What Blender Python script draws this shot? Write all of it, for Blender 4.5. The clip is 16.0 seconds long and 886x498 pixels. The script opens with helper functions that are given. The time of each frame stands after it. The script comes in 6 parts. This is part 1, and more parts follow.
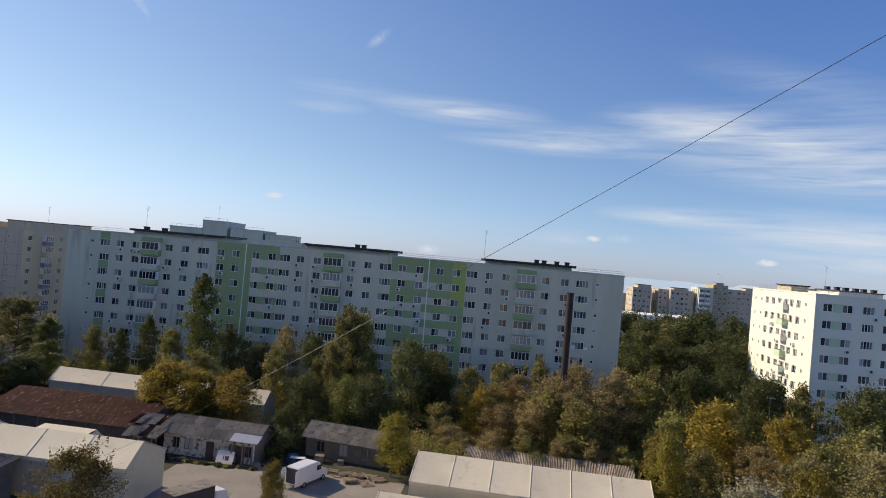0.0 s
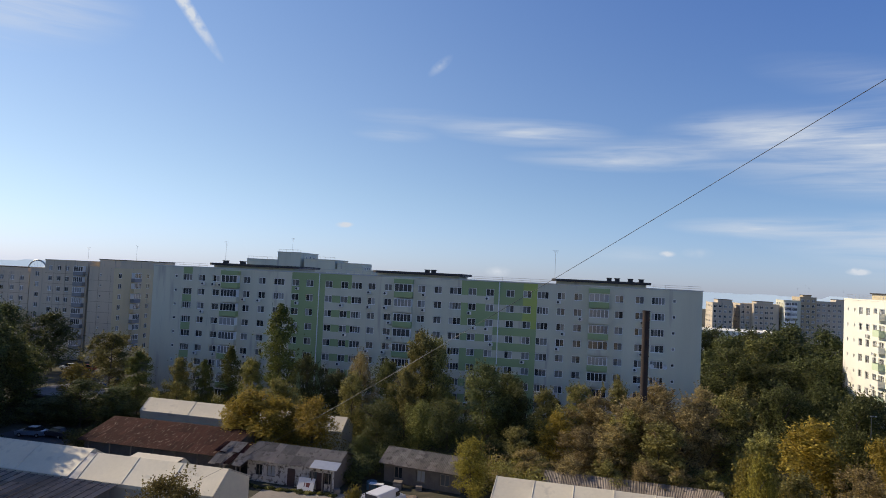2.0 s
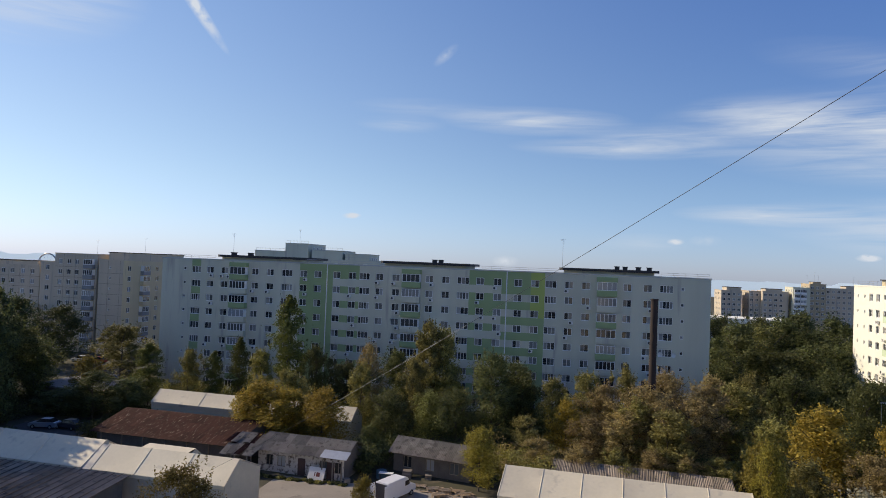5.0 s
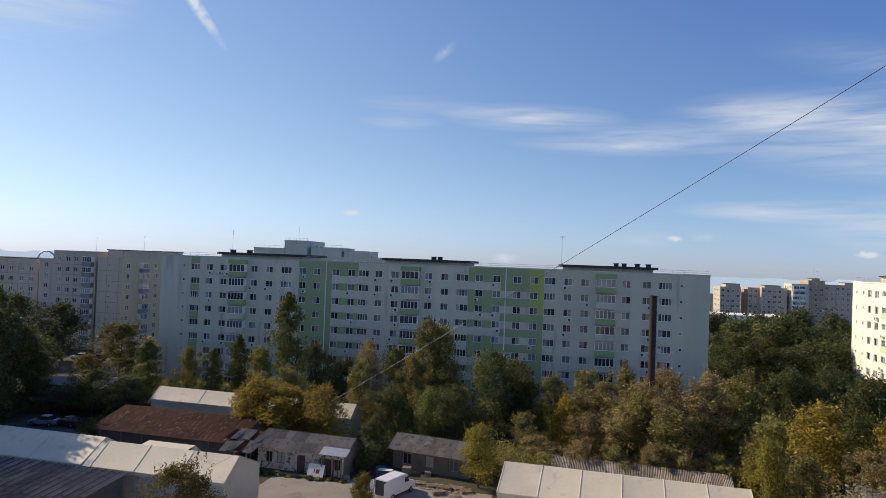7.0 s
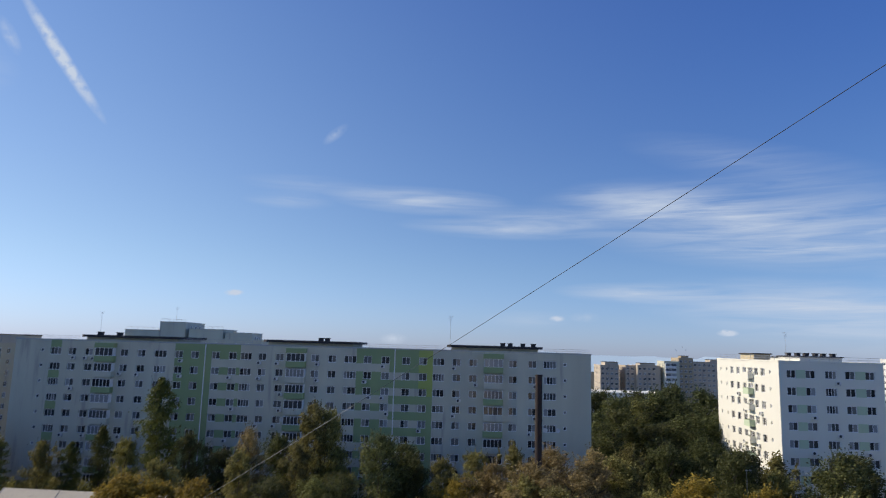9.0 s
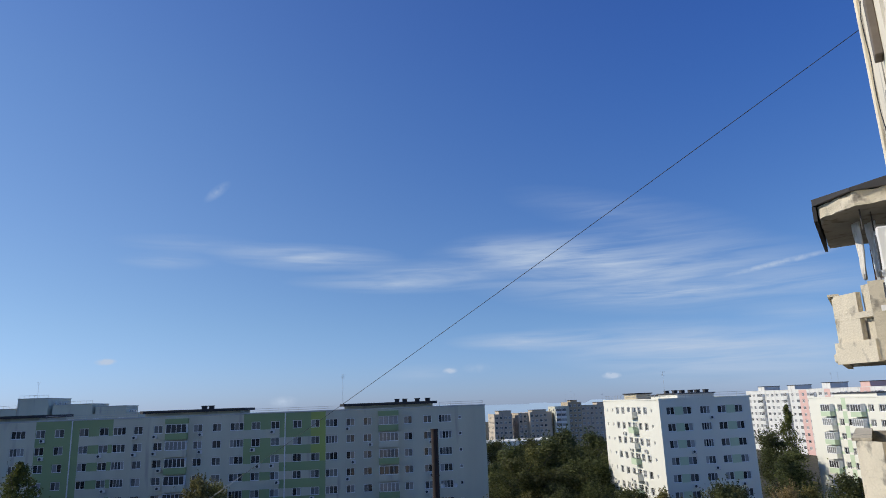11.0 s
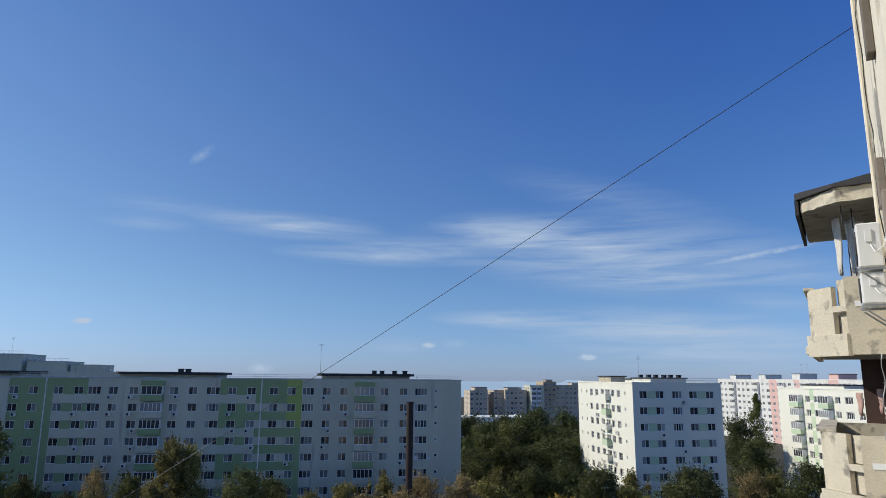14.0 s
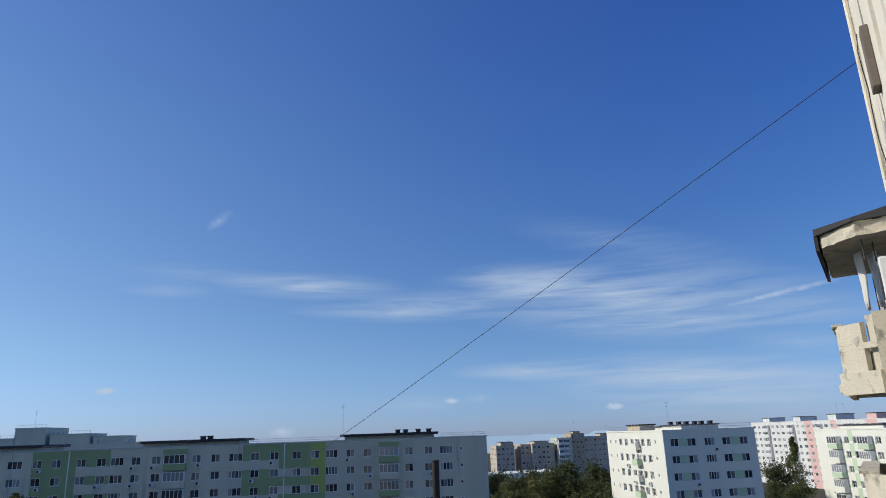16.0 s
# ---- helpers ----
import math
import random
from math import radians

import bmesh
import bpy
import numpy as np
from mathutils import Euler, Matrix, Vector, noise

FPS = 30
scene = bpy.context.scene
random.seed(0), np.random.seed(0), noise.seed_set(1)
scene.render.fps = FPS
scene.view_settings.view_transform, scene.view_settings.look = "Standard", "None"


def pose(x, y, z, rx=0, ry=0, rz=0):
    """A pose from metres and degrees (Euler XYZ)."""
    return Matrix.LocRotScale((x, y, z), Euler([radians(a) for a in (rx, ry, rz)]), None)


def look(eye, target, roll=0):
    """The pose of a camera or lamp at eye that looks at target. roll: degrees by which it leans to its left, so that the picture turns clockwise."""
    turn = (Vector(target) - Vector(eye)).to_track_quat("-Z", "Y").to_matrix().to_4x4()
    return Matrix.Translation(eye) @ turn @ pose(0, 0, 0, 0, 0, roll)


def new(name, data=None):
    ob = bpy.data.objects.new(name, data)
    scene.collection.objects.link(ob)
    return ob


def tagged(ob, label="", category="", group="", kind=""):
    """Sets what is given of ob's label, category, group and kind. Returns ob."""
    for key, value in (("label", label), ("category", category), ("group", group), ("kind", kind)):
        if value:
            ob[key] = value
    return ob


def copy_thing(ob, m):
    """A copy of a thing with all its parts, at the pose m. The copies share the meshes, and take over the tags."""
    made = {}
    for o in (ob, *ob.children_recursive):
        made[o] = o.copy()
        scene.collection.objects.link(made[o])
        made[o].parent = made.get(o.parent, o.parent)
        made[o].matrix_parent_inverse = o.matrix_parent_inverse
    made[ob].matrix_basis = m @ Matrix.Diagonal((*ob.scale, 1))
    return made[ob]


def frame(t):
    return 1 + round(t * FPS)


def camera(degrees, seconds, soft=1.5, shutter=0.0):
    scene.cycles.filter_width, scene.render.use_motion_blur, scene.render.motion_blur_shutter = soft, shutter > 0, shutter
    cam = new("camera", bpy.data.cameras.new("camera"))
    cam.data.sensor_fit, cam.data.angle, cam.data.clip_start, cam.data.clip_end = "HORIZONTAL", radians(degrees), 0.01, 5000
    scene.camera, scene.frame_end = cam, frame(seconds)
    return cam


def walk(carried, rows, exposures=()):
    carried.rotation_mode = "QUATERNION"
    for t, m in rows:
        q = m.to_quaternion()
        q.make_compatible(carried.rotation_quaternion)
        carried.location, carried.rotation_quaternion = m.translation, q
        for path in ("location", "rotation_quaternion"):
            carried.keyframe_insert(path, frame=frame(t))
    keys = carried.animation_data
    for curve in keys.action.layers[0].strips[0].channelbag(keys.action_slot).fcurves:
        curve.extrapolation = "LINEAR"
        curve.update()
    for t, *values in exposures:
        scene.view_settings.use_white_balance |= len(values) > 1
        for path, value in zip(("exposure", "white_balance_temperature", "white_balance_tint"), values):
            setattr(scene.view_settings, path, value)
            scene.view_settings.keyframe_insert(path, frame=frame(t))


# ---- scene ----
# ---- the walk: a hand-held camera at a high window, level with the roofs ----
EYE = (0.0, 1.9, 27.0)
ROWS = [
    (0.0, 4.99, 0.76, -4.93), (0.5, 7.07, 3.05, -3.05), (1.0, 12.10, 4.39, -0.67), (1.5, 9.57, 2.91, -3.22),
    (2.0, 11.01, 2.35, -2.71), (2.5, 11.28, 2.13, -2.58), (3.0, 11.43, 2.13, -2.28), (3.5, 11.55, 1.83, -2.25),
    (4.0, 11.62, 1.73, -2.25), (6.5, 11.67, 1.05, -2.18), (7.0, 11.58, 1.20, -2.15), (7.5, 10.95, 1.68, -2.30),
    (8.0, 12.91, 1.18, -2.35), (8.5, 12.98, 3.12, -0.95), (9.0, 2.04, 8.45, -1.61), (9.5, -0.93, 12.67, 1.10),
    (10.0, -4.15, 14.25, 3.91), (12.5, -10.32, 11.18, -0.72), (13.0, -10.50, 11.70, -0.91), (13.5, -8.87, 11.01, -0.62),
    (14.0, -8.86, 10.96, -0.46), (14.5, -8.98, 11.44, -0.20), (15.0, -9.35, 12.82, 0.17), (15.5, -8.52, 13.37, 0.43),
    (16.0, -6.80, 15.62, 1.91),
]
EXPOSURES = [(0.0, 0.14, 7350, 10), (0.5, 0.04, 7000, 10), (1.0, -0.08, 6600, 10), (1.6, 0.04, 7050, 10), (3.0, 0.06, 7250, 10), (8.5, 0.1, 7250, 10), (9.0, -0.1, 6550, 10), (9.6, -0.2, 6100, 10), (12.5, -0.29, 6100, 6), (16.0, -0.3, 6000, 6)]
cam = camera(67.5, 16.0, soft=0.55, shutter=0.2)
walk(cam, [(t, pose(*EYE, 90 + p, r, y)) for t, y, p, r in ROWS], EXPOSURES)

# ---- sky, clouds and sun ----
SUN_EL, SUN_LEFT = 32.0, 77.0      # degrees up, and to the left of the way ahead (+y)
world = bpy.data.worlds.new("sky")
scene.world = world
world.use_nodes = True
WN, WL = world.node_tree.nodes, world.node_tree.links
WN.clear()
w_out, w_bg, w_sky = WN.new("ShaderNodeOutputWorld"), WN.new("ShaderNodeBackground"), WN.new("ShaderNodeTexSky")
w_sky.sky_type, w_sky.sun_disc = "NISHITA", False
w_sky.sun_elevation, w_sky.sun_rotation = radians(SUN_EL), radians(360 - SUN_LEFT)
w_sky.air_density, w_sky.dust_density, w_sky.ozone_density = 1.0, 0.15, 3.0
w_bg.inputs[1].default_value = 0.098
w_co, w_sep = WN.new("ShaderNodeTexCoord"), WN.new("ShaderNodeSeparateXYZ")
WL.new(w_co.outputs["Generated"], w_sep.inputs[0])


def wmath(op, a, b=None, clamp=False):
    n = WN.new("ShaderNodeMath")
    n.operation, n.use_clamp = op, clamp
    for i, v in enumerate((a, b)):
        if v is None:
            continue
        if isinstance(v, (int, float)):
            n.inputs[i].default_value = v
        else:
            WL.new(v, n.inputs[i])
    return n.outputs[0]


sky_az = wmath("MULTIPLY", wmath("ARCTAN2", w_sep.outputs[0], w_sep.outputs[1]), 57.2958)
sky_el = wmath("MULTIPLY", wmath("ARCSINE", w_sep.outputs[2]), 57.2958)
w_dir = WN.new("ShaderNodeCombineXYZ")
WL.new(sky_az, w_dir.inputs[0]), WL.new(sky_el, w_dir.inputs[1])
# wisps: noise drawn out along the wind
w_map = WN.new("ShaderNodeMapping")
w_map.inputs["Scale"].default_value, w_map.inputs["Rotation"].default_value = (0.065, 0.75, 1), (0, 0, radians(3))
WL.new(w_dir.outputs[0], w_map.inputs[0])
w_noise = WN.new("ShaderNodeTexNoise")
w_noise.inputs["Scale"].default_value, w_noise.inputs["Detail"].default_value = 1.6, 7.0
w_noise.inputs["Roughness"].default_value, w_noise.inputs["Distortion"].default_value = 0.58, 0.5
WL.new(w_map.outputs[0], w_noise.inputs[0])
w_fine = WN.new("ShaderNodeTexNoise")
w_fine.inputs["Scale"].default_value, w_fine.inputs["Detail"].default_value = 1.3, 5.0
WL.new(w_dir.outputs[0], w_fine.inputs[0])
wisp = wmath("MULTIPLY", wmath("SUBTRACT", w_noise.outputs[0], 0.24, True), 2.6, True)
puff = wmath("MULTIPLY", wmath("SUBTRACT", w_fine.outputs[0], 0.22, True), 2.8, True)
cloud_sum = {"wisp": None, "puff": None}


def cloud(az, el, half_long, half_wide, lean, amount, kind="wisp"):
    """A soft streak of cloud at a bearing and height in degrees."""
    m = WN.new("ShaderNodeMapping")
    m.vector_type = "TEXTURE"
    m.inputs["Location"].default_value, m.inputs["Rotation"].default_value = (az, el, 0), (0, 0, radians(lean))
    m.inputs["Scale"].default_value = (half_long * 1.45, half_wide * 2.1, 1)
    WL.new(w_dir.outputs[0], m.inputs[0])
    g = WN.new("ShaderNodeTexGradient")
    g.gradient_type = "SPHERICAL"
    WL.new(m.outputs[0], g.inputs[0])
    v = wmath("MULTIPLY", wmath("POWER", g.outputs["Fac"], 1.1), amount)
    cloud_sum[kind] = v if cloud_sum[kind] is None else wmath("ADD", cloud_sum[kind], v)


cloud(-15.72, 11.94, 2.82, 0.39, 0.5, 0.5)
cloud(-13.79, 13.38, 4.61, 0.44, 0.2, 0.3)
cloud(-4.43, 12.55, 6.0, 0.62, -1.3, 1.0)
cloud(3.03, 10.22, 6.7, 0.46, -1.6, 0.8)
cloud(5.92, 11.24, 5.29, 0.55, -2.4, 0.55)
cloud(15.96, 12.13, 6.1, 0.85, -7, 0.85)
cloud(23.31, 10.27, 12.7, 1.9, -6, 0.95)
cloud(25.51, 8.1, 6.5, 0.45, -2.4, 0.6)
cloud(14.19, 4.88, 5.0, 0.45, -1.5, 0.95)
cloud(26.2, 3.85, 9.9, 1.15, -4, 0.92)
cloud(5.14, 2.56, 2.85, 0.42, 0.5, 0.4)
cloud(23.5, 14.95, 7.9, 0.95, -14, 0.3)
cloud(35.54, 5.69, 3.4, 0.52, -2.5, 0.45)
cloud(31.25, 2.31, 10.0, 1.4, -2.9, 0.55)
cloud(37.68, 7.95, 5.4, 0.64, -5, 0.5)
cloud(-44.96, 18.04, 6.1, 1.7, 5.7, 0.8)
cloud(34.65, 9.67, 3.3, 0.13, 7.7, 0.95, "puff")
cloud(-12.1, 17.75, 1.0, 0.24, 39.9, 0.5, "puff")
cloud(-19.65, 4.0, 0.6, 0.14, 2.7, 2.6, "puff")
cloud(21.0, 1.74, 0.62, 0.14, 0, 2.8, "puff")
cloud(20.85, 1.86, 0.3, 0.12, 0, 1.6, "puff")
cloud(7.6, 2.68, 0.5, 0.14, 0.4, 1.8, "puff")
cloud(-6.3, 0.61, 0.9, 0.25, 0.5, 1.1, "puff")
cloud(-33.8, 20.5, 3.9, 0.28, -50.4, 2.0, "puff")
cloud(-37.3, 21.17, 1.03, 0.26, -57.1, 0.7, "puff")
cloud(9.89, 2.83, 0.95, 0.24, 0.3, 0.4, "puff")
cover = wmath("MULTIPLY", wmath("ADD", wmath("MULTIPLY", cloud_sum["wisp"], wisp), wmath("MULTIPLY", cloud_sum["puff"], puff)), 0.88, True)
w_sunward = WN.new("ShaderNodeVectorMath")      # the pale aureole round the sun
w_sunward.operation = "DOT_PRODUCT"
WL.new(w_co.outputs["Generated"], w_sunward.inputs[0])
w_sunward.inputs[1].default_value = (-math.sin(radians(SUN_LEFT)) * math.cos(radians(SUN_EL)), math.cos(radians(SUN_LEFT)) * math.cos(radians(SUN_EL)), math.sin(radians(SUN_EL)))
w_near = WN.new("ShaderNodeMapRange")
w_near.interpolation_type = "SMOOTHSTEP"
w_near.inputs["From Min"].default_value, w_near.inputs["From Max"].default_value = -0.15, 0.97
WL.new(w_sunward.outputs["Value"], w_near.inputs[0])
w_pale = WN.new("ShaderNodeMix")
w_pale.data_type = "RGBA"
WL.new(w_near.outputs[0], w_pale.inputs[0])
w_pale.inputs[6].default_value, w_pale.inputs[7].default_value = (0.60, 0.89, 1.43, 1), (1.18, 1.20, 1.26, 1)
w_haze = WN.new("ShaderNodeMix")       # clear blue overhead, bluish haze along the horizon
w_haze.data_type = "RGBA"
WL.new(wmath("POWER", wmath("MULTIPLY", wmath("MAXIMUM", sky_el, 0.0), 1 / 26, True), 0.6), w_haze.inputs[0])
w_haze.inputs[6].default_value = (0.715, 0.885, 1.43, 1)
WL.new(w_pale.outputs[2], w_haze.inputs[7])
w_tint = WN.new("ShaderNodeMix")
w_tint.data_type, w_tint.blend_type = "RGBA", "MULTIPLY"
w_tint.inputs[0].default_value = 1.0
w_ramp = WN.new("ShaderNodeValToRGB")      # whiter low sky, deeper blue high up
w_ramp.color_ramp.interpolation = "B_SPLINE"
WL.new(wmath("MULTIPLY", wmath("MAXIMUM", sky_el, 0.0), 1 / 40, True), w_ramp.inputs[0])
for i, (p, c) in enumerate(((0.0, (0.88, 0.94, 1.12)), (0.07, (1.03, 1.0, 1.02)), (0.17, (1.15, 1.04, 0.87)), (0.35, (1.13, 1.04, 0.93)), (0.6, (0.98, 1.02, 1.08)), (0.85, (0.86, 0.94, 1.16)))):
    e = w_ramp.color_ramp.elements[i] if i < 2 else w_ramp.color_ramp.elements.new(p)
    e.position, e.color = p, (c[0] / 1.25, c[1] / 1.25, c[2] / 1.25, 1)
w_lift = WN.new("ShaderNodeVectorMath")
w_lift.operation = "SCALE"
w_lift.inputs["Scale"].default_value = 1.25
WL.new(w_ramp.outputs[0], w_lift.inputs[0])
w_both = WN.new("ShaderNodeVectorMath")
w_both.operation = "MULTIPLY"
WL.new(w_haze.outputs[2], w_both.inputs[0]), WL.new(w_lift.outputs[0], w_both.inputs[1])
WL.new(w_both.outputs[0], w_tint.inputs[7])
w_mix = WN.new("ShaderNodeMix")
w_mix.data_type = "RGBA"
WL.new(w_sky.outputs[0], w_tint.inputs[6])
WL.new(cover, w_mix.inputs[0])
WL.new(w_tint.outputs[2], w_mix.inputs[6])
w_mix.inputs[7].default_value = (6.0, 6.9, 8.4, 1)
WL.new(w_mix.outputs[2], w_bg.inputs[0])
WL.new(w_bg.outputs[0], w_out.inputs[0])

sun_way = Vector((-math.sin(radians(SUN_LEFT)) * math.cos(radians(SUN_EL)), math.cos(radians(SUN_LEFT)) * math.cos(radians(SUN_EL)), math.sin(radians(SUN_EL))))
sun_data = bpy.data.lights.new("sun", "SUN")
sun_data.energy, sun_data.angle, sun_data.color = 4.4, radians(0.55), (1.0, 0.885, 0.73)
new("sun", sun_data).matrix_world = look(sun_way * 300, (0, 0, 0))

# ---- materials ----


def material(name, color, rough=0.8, scale=0.6, spread=0.16, fine=14.0, bump=0.15, metal=0.0, random_by="", dirt=None, dirt_at=0.62, streak=False, spec=0.5, stretch=None):
    """A surface with broad stains and fine grain; random_by 'object' or 'island' varies it from piece to piece."""
    m = bpy.data.materials.new(name)
    m.use_nodes = True
    n, l = m.node_tree.nodes, m.node_tree.links
    b = n["Principled BSDF"]
    b.inputs["Roughness"].default_value, b.inputs["Metallic"].default_value = rough, metal
    b.inputs["Specular IOR Level"].default_value = spec
    co = n.new("ShaderNodeTexCoord")
    mp = n.new("ShaderNodeMapping")
    mp.inputs["Scale"].default_value = stretch or ((1, 1, 0.12) if streak else (1, 1, 1))
    if random_by == "object":      # no two sheets or boards wear alike
        shift = n.new("ShaderNodeVectorMath")
        shift.operation = "MULTIPLY_ADD"
        l.new(n.new("ShaderNodeObjectInfo").outputs["Random"], shift.inputs[0])
        shift.inputs[1].default_value = (37.0, 53.0, 71.0)
        l.new(co.outputs["Object"], shift.inputs[2])
        l.new(shift.outputs[0], mp.inputs[0])
    else:
        l.new(co.outputs["Object"], mp.inputs[0])
    big, small = n.new("ShaderNodeTexNoise"), n.new("ShaderNodeTexNoise")
    big.inputs["Scale"].default_value, big.inputs["Detail"].default_value = scale, 5
    small.inputs["Scale"].default_value, small.inputs["Detail"].default_value = fine, 4
    l.new(mp.outputs[0], big.inputs[0]), l.new(co.outputs["Object"], small.inputs[0])
    add = n.new("ShaderNodeMath")
    add.operation = "MULTIPLY_ADD"
    l.new(small.outputs[0], add.inputs[0])
    add.inputs[1].default_value = 0.5
    l.new(big.outputs[0], add.inputs[2])
    value = n.new("ShaderNodeMapRange")
    value.inputs["From Min"].default_value, value.inputs["From Max"].default_value = 0.35, 1.15
    value.inputs["To Min"].default_value, value.inputs["To Max"].default_value = 1 - spread, 1 + spread
    l.new(add.outputs[0], value.inputs[0])
    hsv = n.new("ShaderNodeHueSaturation")
    hsv.inputs["Color"].default_value = (*color, 1)
    last = value.outputs[0]
    if random_by:
        src = n.new("ShaderNodeObjectInfo").outputs["Random"] if random_by == "object" else n.new("ShaderNodeNewGeometry").outputs["Random Per Island"]
        r = n.new("ShaderNodeMapRange")
        r.inputs["To Min"].default_value, r.inputs["To Max"].default_value = 0.72, 1.28
        l.new(src, r.inputs[0])
        k = n.new("ShaderNodeMath")
        k.operation = "MULTIPLY"
        l.new(last, k.inputs[0]), l.new(r.outputs[0], k.inputs[1])
        last = k.outputs[0]
    l.new(last, hsv.inputs["Value"])
    out = hsv.outputs[0]
    if dirt:
        ramp = n.new("ShaderNodeMapRange")
        ramp.inputs["From Min"].default_value, ramp.inputs["From Max"].default_value = dirt_at, dirt_at + 0.12
        dn = n.new("ShaderNodeTexNoise")
        dn.inputs["Scale"].default_value, dn.inputs["Detail"].default_value = scale * 2.3, 8
        l.new(mp.outputs[0], dn.inputs[0]), l.new(dn.outputs[0], ramp.inputs[0])
        mx = n.new("ShaderNodeMix")
        mx.data_type = "RGBA"
        l.new(ramp.outputs[0], mx.inputs[0]), l.new(out, mx.inputs[6])
        mx.inputs[7].default_value = (*dirt, 1)
        out = mx.outputs[2]
    l.new(out, b.inputs["Base Color"])
    if bump:
        bp = n.new("ShaderNodeBump")
        bp.inputs["Strength"].default_value, bp.inputs["Distance"].default_value = bump, 0.03
        l.new(add.outputs[0], bp.inputs["Height"]), l.new(bp.outputs[0], b.inputs["Normal"])
    return m


def leaf_material(name, dark, light):
    m = bpy.data.materials.new(name)
    m.use_nodes = True
    n, l = m.node_tree.nodes, m.node_tree.links
    b = n["Principled BSDF"]
    b.inputs["Roughness"].default_value = 0.62
    b.inputs["Specular IOR Level"].default_value = 0.25
    geo, info = n.new("ShaderNodeNewGeometry"), n.new("ShaderNodeObjectInfo")
    mx = n.new("ShaderNodeMix")
    mx.data_type = "RGBA"
    l.new(geo.outputs["Random Per Island"], mx.inputs[0])
    mx.inputs[6].default_value, mx.inputs[7].default_value = (*dark, 1), (*light, 1)
    hsv = n.new("ShaderNodeHueSaturation")
    r = n.new("ShaderNodeMapRange")
    r.inputs["To Min"].default_value, r.inputs["To Max"].default_value = 0.75, 1.3
    h = n.new("ShaderNodeMapRange")
    h.inputs["To Min"].default_value, h.inputs["To Max"].default_value = 0.494, 0.510
    l.new(info.outputs["Random"], r.inputs[0]), l.new(info.outputs["Random"], h.inputs[0])
    l.new(r.outputs[0], hsv.inputs["Value"]), l.new(h.outputs[0], hsv.inputs["Hue"]), l.new(mx.outputs[2], hsv.inputs["Color"])
    l.new(hsv.outputs[0], b.inputs["Base Color"])
    tr, ms = n.new("ShaderNodeBsdfTranslucent"), n.new("ShaderNodeMixShader")
    ms.inputs[0].default_value = 0.38
    l.new(hsv.outputs[0], tr.inputs[0])
    l.new(b.outputs[0], ms.inputs[1]), l.new(tr.outputs[0], ms.inputs[2]), l.new(ms.outputs[0], n["Material Output"].inputs[0])
    return m


def pane_material(name, dark, light):
    """Window glass before a dim room; some rooms have pale curtains."""
    m = bpy.data.materials.new(name)
    m.use_nodes = True
    n, l = m.node_tree.nodes, m.node_tree.links
    b = n["Principled BSDF"]
    b.inputs["Roughness"].default_value = 0.06
    info = n.new("ShaderNodeObjectInfo")
    p = n.new("ShaderNodeMath")
    p.operation = "POWER"
    p.inputs[1].default_value = 2.0
    mx = n.new("ShaderNodeMix")
    mx.data_type = "RGBA"
    mx.inputs[6].default_value, mx.inputs[7].default_value = (*dark, 1), (*light, 1)
    l.new(info.outputs["Random"], p.inputs[0]), l.new(p.outputs[0], mx.inputs[0]), l.new(mx.outputs[2], b.inputs["Base Color"])
    return m


RENDER = material("render_white", (0.61, 0.595, 0.465), 0.9, 0.3, 0.15, 9, 0.05, dirt=(0.46, 0.43, 0.36), dirt_at=0.60, streak=True)
RENDER_GREEN = material("render_green", (0.315, 0.40, 0.195), 0.9, 0.25, 0.09, 9, 0.05)
RENDER_GREEN_LIT = material("render_green_lit", (0.42, 0.485, 0.135), 0.9, 0.25, 0.09, 9, 0.05)
RENDER_PALE = material("render_bright_white", (0.81, 0.79, 0.675), 0.9, 0.25, 0.07, 9, 0.05, dirt=(0.72, 0.69, 0.60), dirt_at=0.68, streak=True)
PALE_GREEN = material("render_pale_green", (0.56, 0.66, 0.45), 0.9, 0.3, 0.08, 9, 0.05)
OLD_PANEL = material("old_panel_grey", (0.56, 0.475, 0.36), 0.92, 0.3, 0.14, 8, 0.1, dirt=(0.33, 0.31, 0.28), dirt_at=0.58, streak=True)
OLD_CREAM = material("old_panel_cream", (0.60, 0.51, 0.33), 0.92, 0.3, 0.14, 8, 0.1, dirt=(0.4, 0.35, 0.26), dirt_at=0.6, streak=True)
LONG_WHITE = material("render_cool_white", (0.73, 0.72, 0.67), 0.9, 0.3, 0.12, 9, 0.05, dirt=(0.58, 0.56, 0.52), dirt_at=0.58, streak=True)
OCHRE = material("ochre_panel", (0.46, 0.375, 0.25), 0.92, 0.3, 0.12, 8, 0.1)
PINK = material("pink_panel", (0.72, 0.48, 0.42), 0.92, 0.3, 0.1, 8, 0.1)
BITUMEN = material("bitumen_roof", (0.045, 0.043, 0.045), 0.85, 0.8, 0.25, 10, 0.2)
ROOF_GREY = material("roof_gravel_grey", (0.26, 0.25, 0.24), 0.95, 0.6, 0.2, 12, 0.2)
PVC = material("white_window_frame", (0.84, 0.84, 0.82), 0.45, 2, 0.05, 20, 0)
PANE = pane_material("window_pane", (0.025, 0.027, 0.028), (0.42, 0.43, 0.42))
PANE_LIT = pane_material("window_pane_blind", (0.06, 0.06, 0.06), (0.34, 0.33, 0.30))
TAR = material("tarred_batten", (0.075, 0.06, 0.048), 0.95, 2, 0.3, 12, 0.2, spec=0.15)
STEEL = material("galvanised_steel", (0.45, 0.46, 0.47), 0.45, 2, 0.12, 20, 0.05, metal=0.8)
